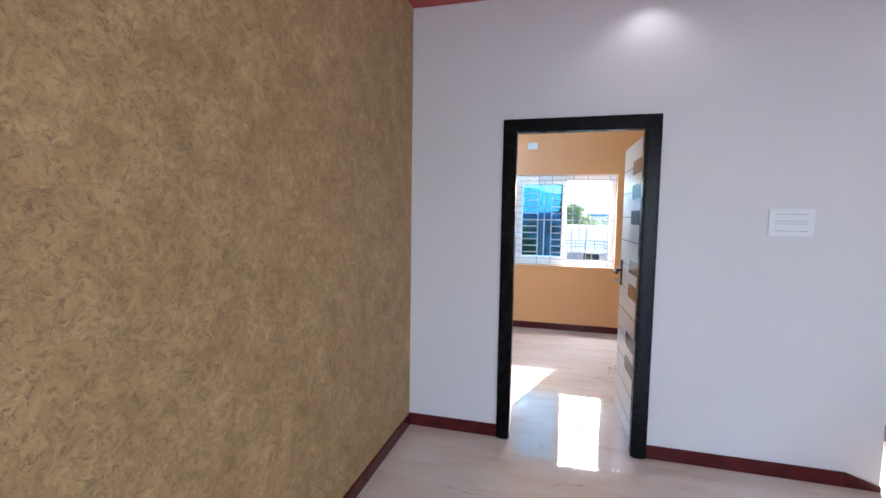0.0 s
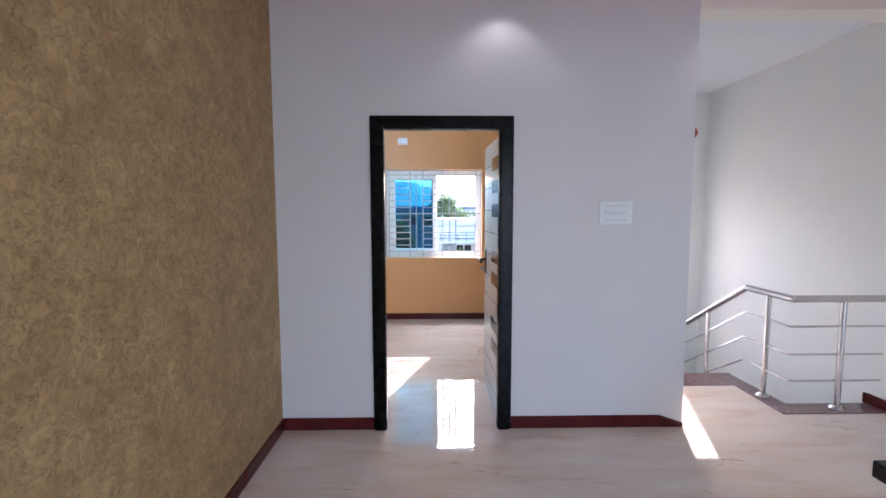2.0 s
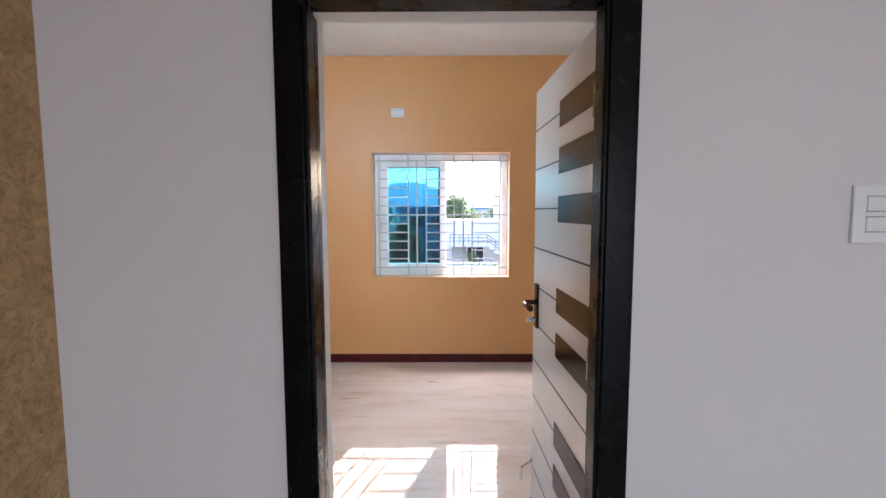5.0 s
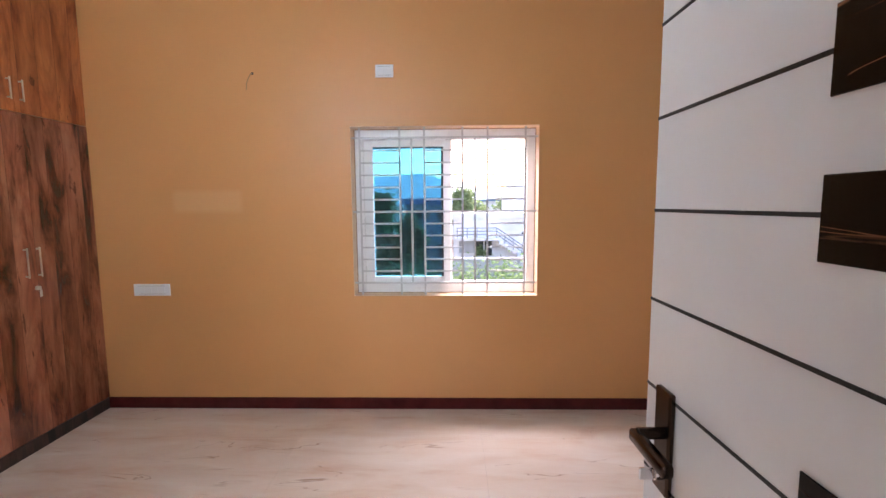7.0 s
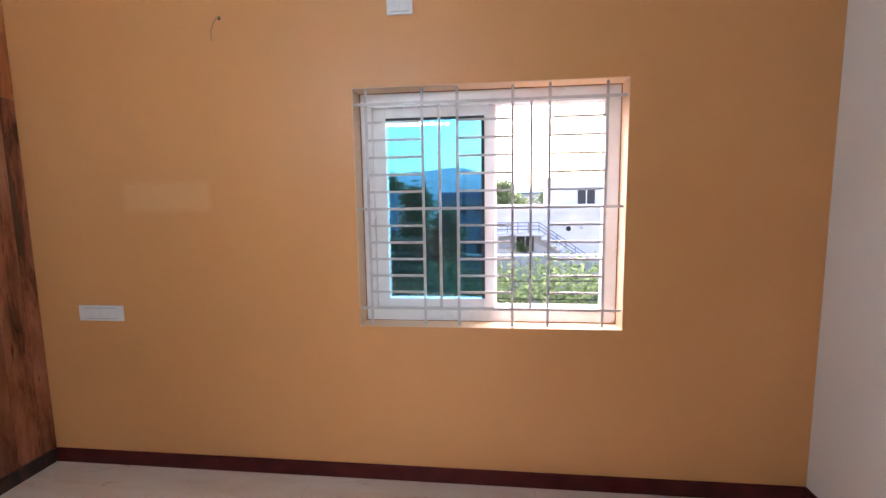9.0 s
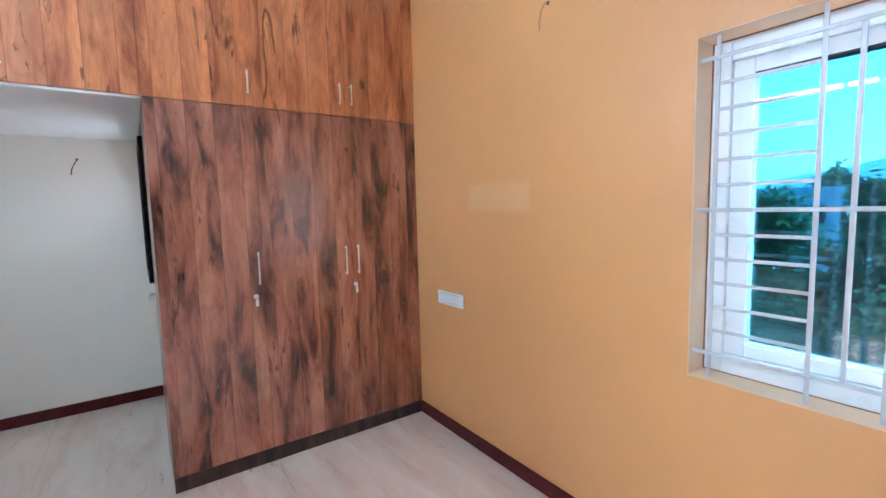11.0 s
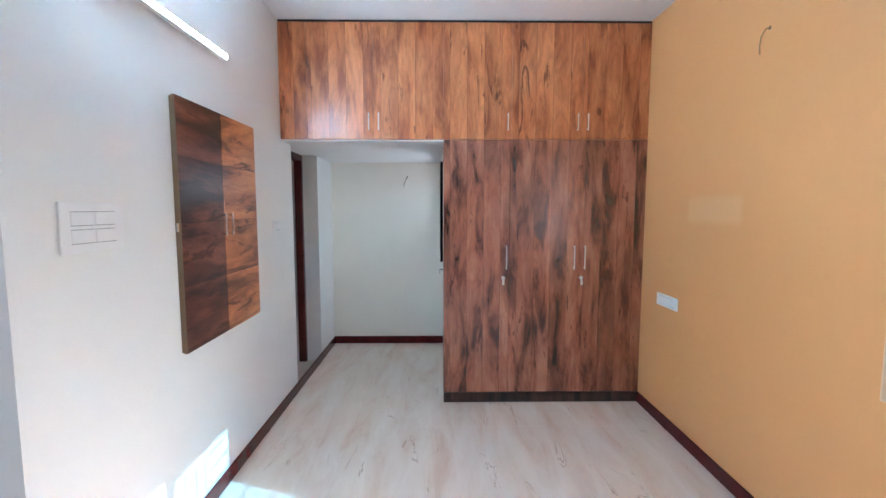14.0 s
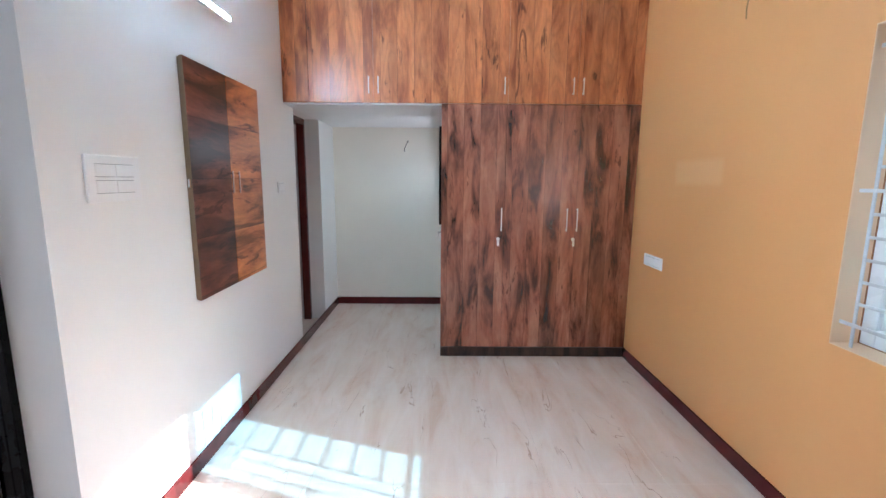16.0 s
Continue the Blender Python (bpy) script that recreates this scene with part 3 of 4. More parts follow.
part("head", bm, BLACK_WOOD, frame_ob)

DX0, DX1, DY0, DY1 = 0.386, 0.421, 0.094, 0.838
door = tagged(new("door"), "open white laminate door with dark veined panels", "door")
part("leaf", block((DX0, DY0, 0.008), (DX1, DY1, 2.035), 0.002), LEAF_WHITE, door)
for z in (1.862, 1.690, 1.515, 1.340, 1.167, 0.993, 0.820, 0.647, 0.473, 0.300, 0.127):
    part("groove", block((DX0 - 0.0012, DY0 + 0.002, z - 0.003), (DX0 + 0.001, DY1 - 0.001, z + 0.003)), GROOVE, door)
for z in (1.857, 1.689, 1.511, 1.169, 0.997, 0.645, 0.475):
    part("panel", block((DX0 - 0.004, DY0 + 0.006, z - 0.048), (DX0 - 0.0013, 0.457, z + 0.048), 0.001), LEAF_PANEL, door, "dark laminate strip with copper veins")
lock = part("lock_plate", block((DX0 - 0.012, 0.728, 0.985), (DX0, 0.782, 1.185), 0.004, 2), BRONZE, door, "dark bronze lock plate")
bm = bar((DX0 - 0.012, 0.755, 1.10), (DX0 - 0.055, 0.755, 1.10), 0.011)
solid(bm, (DX0 - 0.068, 0.640, 1.082), (DX0 - 0.046, 0.768, 1.106), 0.006, 2)
part("lever", bm, BRONZE, lock, "dark bronze lever", True)
bm = bar((DX0 - 0.012, 0.755, 1.02), (DX0 - 0.022, 0.755, 1.02), 0.012)
solid(bm, (DX0 - 0.05, 0.752, 1.008), (DX0 - 0.022, 0.758, 1.032), 0.002)
part("key", bm, CHROME, lock, "steel key in the lock")
for z in (0.25, 1.05, 1.82):
    part("hinge", bar((DX0 - 0.006, DY0 + 0.003, z - 0.05), (DX0 - 0.006, DY0 + 0.003, z + 0.05), 0.006), CHROME, door)
bm = block((DX0 - 0.008, 0.785, 0.255), (DX0 - 0.0005, 0.825, 0.345), 0.003)
rod(bm, (DX0 - 0.008, 0.805, 0.33), (DX0 - 0.05, 0.805, 0.30), 0.006)
rod(bm, (DX0 - 0.05, 0.805, 0.30), (DX0 - 0.055, 0.805, 0.235), 0.008)
part("door_stop", bm, CHROME, door, "chrome kick-down door stop", True)

# the leaf stands a little short of square to the wall
HINGE = Vector((DX0, DY0, 0))
door.matrix_world = Matrix.Translation(HINGE) @ Matrix.Rotation(radians(1.7), 4, "Z") @ Matrix.Translation(-HINGE)

# ---- switch plates ----
def switch_plate(label, cx, cy, cz, w, h, face, cols, rows, group=""):
    """A white modular plate; face is the way that it looks: 'y-', 'y+'."""
    s = -1 if face == "y-" else 1
    ob = thing("switch_plate", label, "switch", group)
    y = lambda d: cy + s * d
    part("plate", block((cx - w / 2, min(y(0), y(0.010)), cz - h / 2), (cx + w / 2, max(y(0), y(0.010)), cz + h / 2), 0.003, 2), PLASTIC, ob)
    iw, ih = w * 0.74, h * 0.70
    gap_x, gap_z = (0.008 if cols == 2 and rows == 2 else 0.002), (0.012 if rows == 2 else 0.0)
    for c in range(cols):
        for r in range(rows):
            x0, z0 = cx - iw / 2 + c * iw / cols, cz - ih / 2 + r * ih / rows
            a = (x0 + gap_x / 2, min(y(0.0101), y(0.0135)), z0 + gap_z / 2 + 0.002)
            b = (x0 + iw / cols - gap_x / 2, max(y(0.0101), y(0.0135)), z0 + ih / rows - gap_z / 2 - 0.002)
            rocker = part("rocker", block(a, b, 0.0015), PLASTIC, ob)
            for z in (a[2] - 0.0022, b[2]):
                part("slot", block((a[0], min(y(0.0101), y(0.0112)), z), (b[0], max(y(0.0101), y(0.0112)), z + 0.0022)), PLASTIC_LINE, rocker)
    return ob
switch_plate("white modular switch plate on the hall wall", 1.147, 0, 1.494, 0.222, 0.155, "y-", 2, 2)
switch_plate("white modular switch board beside the doorway", -0.758, Y_IN, 1.502, 0.278, 0.172, "y+", 2, 2)
switch_plate("small white switch plate near the loft", -2.51, Y_IN, 1.438, 0.13, 0.085, "y+", 2, 1)
switch_plate("white socket plate low on the orange wall", -2.263, Y_WIN, 0.912, 0.272, 0.088, "y-", 4, 1)
switch_plate("white air conditioner socket high on the orange wall", -0.506, Y_WIN, 2.454, 0.126, 0.086, "y-", 2, 1)

# ---- hall: downlights ----
for x, z in ((0.36, Z_HALL), (1.9, Z_HALL)):
    dl = thing("downlight", "small round recessed ceiling downlight", "ceiling light", "hall downlights")
    bm = bmesh.new()
    outer = bmesh.ops.create_cone(bm, cap_ends=False, segments=32, radius1=0.045, radius2=0.040, depth=0.010)["verts"]
    inner = bmesh.ops.create_cone(bm, cap_ends=False, segments=32, radius1=0.034, radius2=0.034, depth=0.010)["verts"]
    bmesh.ops.translate(bm, verts=bm.verts, vec=(x, -0.16, z - 0.005))
    bmesh.ops.bridge_loops(bm, edges=[e for e in bm.edges if abs(e.verts[0].co.z - e.verts[1].co.z) < 1e-5 and e.verts[0].co.z < z - 0.006])
    part("ring", bm, PLASTIC, dl)
    bm = bmesh.new()
    bmesh.ops.create_circle(bm, cap_ends=True, segments=32, radius=0.033)
    bmesh.ops.translate(bm, verts=bm.verts, vec=(x, -0.16, z - 0.002))
    part("lens", bm, lamp_material("warm_led", (1.0, 0.9, 0.75), 4.0), dl, "glowing warm lens")

# ---- stairwell ----
stairs = tagged(new("staircase"), "brown granite stairs going down", "stairs")
for i in range(9):
    y0, z = 0.98 + i * 0.27, -0.17 * (i + 1)
    if y0 > Y_BACK - 0.28:
        break
    part("step", block((X_END, y0, z - 0.5), (2.56, y0 + 0.27, z - 0.02)), WHITE, stairs)
    part("tread", block((X_END + 0.002, y0 - 0.02, z - 0.02), (2.581, y0 + 0.27, z), 0.004), STEP_STONE, stairs)
part("string", extrude_outline([(0.70, -0.021), (0.98, -0.021), (Y_BACK - 0.001, -1.012), (Y_BACK - 0.001, -1.5), (0.98, -0.5), (0.70, -0.5)], "x", 2.5815, 2.67), WHITE, stairs)
part("landing_slab", block((X_END, 0.701, -0.16), (2.559, 0.98, -0.022)), WHITE, stairs)
nosing = tagged(new("landing_edge"), "brown granite edging round the stair opening", "stair edging")
for i in range(6):
    x0 = X_END + 0.002 + i * 0.1675
    part("edging_stone", block((x0, 0.703, -0.02), (x0 + 0.165, 1.0, 0.001), 0.002), STEP_STONE, nosing)
part("edging_stone", block((2.522, 0.163, -0.02), (2.672, 0.70, 0.004), 0.003), STEP_STONE, nosing)
part("edging_stone", block((2.522, 0.161, -0.02), (X_SIDE, 0.335, 0.0045), 0.003), STEP_STONE, nosing)
part("edging_face", block((2.672, 0.20, -0.18), (X_SIDE, 0.334, -0.021)), WHITE, nosing)
part("wall_skirting", block((X_SIDE - 0.014, 0.34, 0.0), (X_SIDE, 0.36, 0.08)), SKIRTING, nosing)
skirting("baseboard_stair_side", [((X_SIDE - 0.012, -6, 0), (X_SIDE, 0.335, SK))])

RX, RY, RZ = 2.61, 0.25, 0.85
rail = thing("stair_railing", "brushed stainless steel stair railing with three bars", "railing", place=(0, 0, 0))
def rail_line(dz, r, name, label=""):
    pts = [(X_SIDE, RY, RZ - dz), (RX, RY, RZ - dz), (RX, 0.74, RZ - dz), (RX, 2.4, RZ - dz - 1.66 * 0.617)]
    part(name, pipe(pts, r, 14 if r > 0.02 else 8), STEEL, rail, label, True)
rail_line(0.0, 0.027, "handrail", "round steel handrail")
for dz in (0.21, 0.425, 0.63):
    rail_line(dz, 0.0085, "crossbar")
def post(x, y, z0, z1):
    p = part("post", bar((x, y, z0), (x, y, z1), 0.021, 16), STEEL, rail, "", True)
    bm = bmesh.new()
    bmesh.ops.create_cone(bm, cap_ends=True, segments=20, radius1=0.05, radius2=0.034, depth=0.018)
    bmesh.ops.translate(bm, verts=bm.verts, vec=(x, y, z0 + 0.009))
    part("base_flange", bm, STEEL, p, "", True)
post(RX, 0.49, 0.004, RZ - 0.02)
post(3.0, RY, 0.0045, RZ - 0.02)
post(RX, 1.25, -0.2, RZ - 0.51 * 0.617 - 0.02)
post(RX, 2.1, -0.735, RZ - 1.36 * 0.617 - 0.02)

sw = tagged(new("window_2"), "white framed stair window, half open", "window", kind="structure")
for a, b in (((SW[0], 2.63, SW[2]), (SW[0] + 0.05, 2.69, SW[3])), ((SW[1] - 0.02, 2.63, SW[2]), (SW[1], 2.69, SW[3])),
             ((SW[0] + 0.05, 2.63, SW[2]), (SW[1] - 0.02, 2.69, SW[2] + 0.04)), ((SW[0] + 0.05, 2.63, SW[3] - 0.02), (SW[1] - 0.02, 2.69, SW[3])),
             ((SW[0] + 0.05, 2.645, 0.80), (SW[1] - 0.02, 2.675, 0.84))):
    part("window_frame", block(a, b, 0.003), UPVC, sw)

deco = thing("wall_ornament", "round orange-red lattice ornament on the stair wall", "ornament")
bm = bmesh.new()
made = bmesh.ops.create_cone(bm, cap_ends=True, segments=28, radius1=0.085, radius2=0.072, depth=0.02)["verts"]
bmesh.ops.transform(bm, matrix=pose(3.10, Y_BACK - 0.01, 2.47, 90), verts=made)
part("disc", bm, GROOVE, deco)
bm = bmesh.new()
for k in range(7):
    a = k * math.tau / 7
    rod(bm, (3.10, Y_BACK - 0.024, 2.47), (3.10 + 0.078 * math.cos(a), Y_BACK - 0.022, 2.47 + 0.078 * math.sin(a)), 0.006, 6)
    for rr in (0.042, 0.078):
        b2 = a + math.tau / 7
        rod(bm, (3.10 + rr * math.cos(a), Y_BACK - 0.022, 2.47 + rr * math.sin(a)), (3.10 + rr * math.cos(b2), Y_BACK - 0.022, 2.47 + rr * math.sin(b2)), 0.007, 6)
part("lattice", bm, TERRACOTTA, deco, "orange-red lacquered lattice")

ledge = thing("parapet", "low glass-sided parapet with a polished black granite top", "parapet")
part("granite_top", block((1.42, -1.75, 0.605), (2.5, -1.54, 0.665), 0.006, 2), GRANITE, ledge, "polished black granite slab")
part("glass_side", block((1.50, -1.60, 0.06), (2.46, -1.588, 0.605), 0.002), CLEAR, ledge, "pale green glass panel")
part("plinth", block((1.48, -1.74, 0), (2.48, -1.56, 0.06), 0.004), GRANITE, ledge)
part("back_panel", block((1.50, -1.72, 0.06), (2.46, -1.69, 0.605), 0.003), WHITE, ledge)

# ---- bedroom: window ----
win = tagged(new("window_1"), "white sliding window with one blue-tinted sash slid open", "window", kind="structure")
FY0, FY1 = 3.24, 3.33
for a, b in (((WX0, FY0, WZ0), (WX0 + 0.066, FY1, WZ1)), ((WX1 - 0.066, FY0, WZ0), (WX1, FY1, WZ1)),
             ((WX0 + 0.066, FY0, WZ0), (WX1 - 0.066, FY1, WZ0 + 0.076)), ((WX0 + 0.066, FY0, WZ1 - 0.076), (WX1 - 0.066, FY1, WZ1))):
    part("window_frame", block(a, b, 0.004, 2), UPVC, win)
# the raised ribs of the sliding tracks
for y in (FY0 + 0.012, FY0 + 0.044, FY0 + 0.074):
    part("track_rib", block((-0.04, y, WZ0 + 0.0765), (WX1 - 0.0665, y + 0.004, WZ0 + 0.086), 0.001), UPVC, win)
    part("track_rib", block((WX1 - 0.074, y, WZ0 + 0.0865), (WX1 - 0.0665, y + 0.004, WZ1 - 0.0765), 0.001), UPVC, win)
def sash(x0, x1, y0, y1, z0, z1, left, right, low, top):
    """One sliding sash: stiles, rails, black seals and a tinted pane."""
    s = part("sash", block((x0, y0, z0), (x0 + left, y1, z1), 0.004, 2), UPVC, win, "white sliding sash")
    part("stile", block((x1 - right, y0, z0), (x1, y1, z1), 0.004, 2), UPVC, s)
    part("bottom_rail", block((x0 + left, y0, z0), (x1 - right, y1, z0 + low), 0.003), UPVC, s)
    part("top_rail", block((x0 + left, y0, z1 - top), (x1 - right, y1, z1), 0.003), UPVC, s)
    ym = (y0 + y1) / 2
    part("gasket", block((x1 - right - 0.016, ym - 0.008, z0 + low), (x1 - right, ym + 0.008, z1 - top)), GASKET, s, "black rubber seal")
    part("gasket", block((x0 + left, ym - 0.008, z1 - top - 0.007), (x1 - right - 0.016, ym + 0.008, z1 - top)), GASKET, s, "black rubber seal")
    pane = part("pane", block((x0 + left, ym - 0.0025, z0 + low), (x1 - right - 0.016, ym + 0.0025, z1 - top - 0.007)), TINT, s, "blue-tinted glass pane")
    return pane
sash(WX0 + 0.068, -0.049, FY0 + 0.014, FY0 + 0.040, WZ0 + 0.078, WZ1 - 0.078, 0.066, 0.055, 0.045, 0.050)
sash(WX0 + 0.071, -0.040, FY0 + 0.048, FY0 + 0.073, WZ0 + 0.078, WZ1 - 0.078, 0.062, 0.055, 0.045, 0.050).visible_shadow = False
part("window_sill", block((WX0 - 0.03, Y_OUT - 0.06, WZ0 - 0.03), (WX1 + 0.03, Y_OUT + 0.06, WZ0 - 0.002)), HOUSE_WHITE, win)

LINING = 0.003
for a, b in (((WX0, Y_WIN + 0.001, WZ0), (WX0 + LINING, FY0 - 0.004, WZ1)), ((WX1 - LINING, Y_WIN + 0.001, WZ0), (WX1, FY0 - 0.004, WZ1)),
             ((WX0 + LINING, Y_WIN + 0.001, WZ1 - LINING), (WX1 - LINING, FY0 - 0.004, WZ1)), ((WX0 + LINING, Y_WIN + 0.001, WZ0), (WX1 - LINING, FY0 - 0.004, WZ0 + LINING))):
    part("reveal", block(a, b), REVEAL_PEACH, win, "pale peach reveal lining")
# rust-coloured sealant where the frame meets the reveal
for a, b in (((WX0 + LINING, FY0 - 0.004, WZ0 + LINING), (WX0 + 0.007, FY0 - 0.0005, WZ1 - LINING)), ((WX1 - 0.007, FY0 - 0.004, WZ0 + LINING), (WX1 - LINING, FY0 - 0.0005, WZ1 - LINING)),
             ((WX0 + 0.007, FY0 - 0.004, WZ1 - 0.007), (WX1 - 0.007, FY0 - 0.0005, WZ1 - LINING)), ((WX0 + 0.007, FY0 - 0.004, WZ0 + LINING), (WX1 - 0.007, FY0 - 0.0005, WZ0 + 0.006))):
    part("sealant", block(a, b), SEALANT, win, "rust-coloured sealant line")

grille = thing("window_grille", "white painted steel safety grille inside the window", "window grille")
GY = 3.155
GRILLE_X = (-0.702, -0.414, -0.237, 0.037, 0.216, 0.486)
for x in GRILLE_X:
    part("upright", block((x - 0.007, GY - 0.003, WZ0 + 0.0035), (x + 0.007, GY + 0.003, WZ1 - 0.0035), 0.0015), GRILLE_PAINT, grille)
for x in (-0.329, 0.128):
    part("upright", block((x - 0.007, GY - 0.003, 0.957), (x + 0.007, GY + 0.003, 2.001), 0.0015), GRILLE_PAINT, grille)
for z in (2.003, 1.477, 0.955):
    part("long_bar", block((WX0 + 0.0035, GY - 0.0095, z - 0.007), (WX1 - 0.0035, GY - 0.0035, z + 0.007), 0.0015), GRILLE_PAINT, grille)
for k in range(1, 6):
    for z in (1.477 + k * 0.0875, 1.477 - k * 0.0872):
        for x0, x1 in zip(GRILLE_X[::2], GRILLE_X[1::2]):
            part("short_bar", block((x0 + 0.0075, GY - 0.003, z - 0.006), (x1 - 0.0075, GY + 0.003, z + 0.006), 0.0015), GRILLE_PAINT, grille)

# ---- bedroom: wardrobe and loft cupboards ----
def pull(parent, y, z0, z1):
    """A slim bow handle on a front that faces +x."""
    x = X_WARD
    bm = block((x + 0.018, y - 0.0045, z0), (x + 0.026, y + 0.0045, z1), 0.003, 2)
    for z in (z0 + 0.012, z1 - 0.012):
        rod(bm, (x, y, z), (x + 0.02, y, z), 0.005, 8)
    part("handle", bm, SATIN, parent, "slim satin steel pull handle", True)

def key_lock(parent, y, z):
    bm = bar((X_WARD, y, z), (X_WARD + 0.012, y, z), 0.014, 16)
    part("lock", bm, SATIN, parent, "round cam lock", True)
    bm = block((X_WARD + 0.012, y - 0.003, z - 0.012), (X_WARD + 0.03, y + 0.003, z + 0.012), 0.002)
    solid(bm, (X_WARD + 0.024, y - 0.010, z - 0.055), (X_WARD + 0.028, y + 0.008, z - 0.012), 0.002)
    part("key", bm, SATIN, parent, "small hanging key")

T = 0.019
ward = thing("wardrobe", "dark walnut laminate wardrobe with three tall doors", "wardrobe")
part("carcass", block((X_WARD - 0.56, 1.537, 0.0), (X_WARD - T - 0.001, Y_WIN - 0.001, Z_LOFT - 0.003)), WARDROBE_WOOD, ward)
for y0, y1, hy in ((1.535, 2.055, 2.030), (2.055, 2.605, 2.566), (2.605, 3.118, 2.649)):
    d = part("door", block((X_WARD - T, y0 + 0.001, 0.086), (X_WARD, y1 - 0.001, Z_LOFT - 0.004), 0.0012), WARDROBE_WOOD, ward)
    pull(d, hy, 1.09, 1.28)
    if hy != 2.566:
        key_lock(d, hy - 0.022, 1.022)
part("plinth", block((X_WARD - T, 1.536, 0.0), (X_WARD + 0.001, 3.118, 0.083), 0.001), PLINTH_WOOD, ward, "dark streaked plinth board")

loft = thing("loft_cupboard", "honey oak laminate loft cupboard under the ceiling", "cupboard")
part("carcass", block((X_WARD - 0.56, Y_IN + 0.002, Z_LOFT + 0.001), (X_WARD - T - 0.001, Y_WIN - 0.001, 2.968)), LOFT_WOOD, loft)
part("filler", block((X_WARD - T, Y_IN + 0.002, Z_LOFT), (X_WARD, 0.491, 2.964), 0.0012), LOFT_WOOD, loft)
for y0, y1, hy in ((0.493, 1.0, 0.965), (1.0, 1.534, 1.040), (1.534, 2.06, 2.030), (2.06, 2.604, 2.568), (2.604, 3.118, 2.645)):
    d = part("door", block((X_WARD - T, y0 + 0.001, Z_LOFT), (X_WARD, y1 - 0.001, 2.964), 0.0012), LOFT_WOOD, loft)
    pull(d, hy, 2.165, 2.295)
# black strip puts the shade of the gap under the ceiling into colour
part("gap_shade", block((X_WARD - 0.03, Y_IN + 0.002, 2.969), (X_WARD - 0.012, Y_WIN - 0.001, Z_ROOM - 0.001)), GROOVE, loft, "black strip painting the gap's shade")

# ---- bedroom: shuttered wall cabinet on the door wall ----
shut = thing("wall_cabinet", "two-tone wooden shutter cabinet with cross grain", "wall cabinet")
SY = Y_IN + 0.03
part("back_box", block((-2.083, Y_IN, 0.888), (-1.247, Y_IN + 0.011, 2.072)), EDGE_BAND, shut)
for x0, x1, m, hx in ((-1.655, -1.243, SHUTTER_DARK, -1.617), (-2.087, -1.656, SHUTTER_LIGHT, -1.695)):
    d = part("shutter", block((x0, Y_IN + 0.012, 0.884), (x1, SY, 2.078), 0.002), m, shut, "dark walnut shutter" if m == SHUTTER_DARK else "honey oak shutter")
    bm = block((hx - 0.006, SY + 0.022, 1.42), (hx + 0.006, SY + 0.030, 1.545), 0.003, 2)
    for z in (1.432, 1.533):
        rod(bm, (hx, SY, z), (hx, SY + 0.024, z), 0.006, 8)
    part("handle", bm, CHROME, d, "chrome bow handle", True)
bm = bmesh.new()
solid(bm, (-1.243, Y_IN + 0.013, 0.886), (-1.241, SY - 0.001, 2.076))
part("edge_band", bm, EDGE_BAND, shut)
bm = bar((-1.236, SY - 0.012, 1.46), (-1.236, SY - 0.012, 1.50), 0.006, 8)
part("hinge", bm, CHROME, shut)

# ---- bedroom: tube light ----
tube = thing("tube_light", "lit white LED batten light on the wall", "tube light")
bm = block((-1.765, Y_IN, 2.393), (-0.555, Y_IN + 0.0285, 2.423), 0.002)
for z in (2.393, 2.4205):
    solid(bm, (-1.765, Y_IN + 0.0286, z), (-0.555, Y_IN + 0.0315, z + 0.0025))
part("batten", bm, PLASTIC, tube)
outline = [(Y_IN + 0.029 + 0.006 * math.sin(a), 2.408 - 0.0120 * math.cos(a)) for a in [math.pi * k / 10 for k in range(11)]]
part("diffuser", extrude_outline(outline, "x", -1.755, -0.565), TUBE, tube, "glowing cool white half-round diffuser", True)
for x in (-1.762, -0.560):
    part("end_cap", block((x - 0.006, Y_IN + 0.001, 2.391), (x + 0.006, Y_IN + 0.037, 2.425), 0.003), PLASTIC, tube)

# ---- bedroom: bathroom doorway and alcove ----
bath = tagged(new("door_frame"), "mahogany painted bathroom door frame", "door frame")
for x0, x1 in ((-3.669, -3.625), (-2.935, -2.891)):
    part("jamb", block((x0, 0.065, 0), (x1, 0.14, 2.098), 0.005, 2), MAHOGANY, bath)
part("head", block((-3.624, 0.065, 2.035), (-2.936, 0.14, 2.098), 0.005, 2), MAHOGANY, bath)
bm = block((-3.624, 0.07, 1.10), (-3.60, 0.13, 1.13), 0.004)
rod(bm, (-3.612, 0.13, 1.115), (-3.612, 0.155, 1.115), 0.012, 10)
part("strike_latch", bm, MAHOGANY, bath)

# assumed window round the added fill lamp; the space behind is closed
assumed_win = tagged(new("window_3_assumed"), "dark framed assumed window in the return wall", "window", kind="structure")
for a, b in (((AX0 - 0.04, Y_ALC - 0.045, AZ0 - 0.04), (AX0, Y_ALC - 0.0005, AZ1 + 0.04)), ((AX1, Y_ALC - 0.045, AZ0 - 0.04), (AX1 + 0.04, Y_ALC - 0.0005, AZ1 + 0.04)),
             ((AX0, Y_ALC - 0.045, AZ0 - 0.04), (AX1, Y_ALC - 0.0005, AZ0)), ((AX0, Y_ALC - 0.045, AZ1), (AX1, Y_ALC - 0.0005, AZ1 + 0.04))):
    part("window_frame", block(a, b, 0.004), BLACK_WOOD, assumed_win)
part("pane", block((AX0 + 0.001, Y_ALC + 0.02, AZ0 + 0.001), (AX1 - 0.001, Y_ALC + 0.025, AZ1 - 0.001)), CLEAR, assumed_win, "clear glass pane").visible_shadow = False

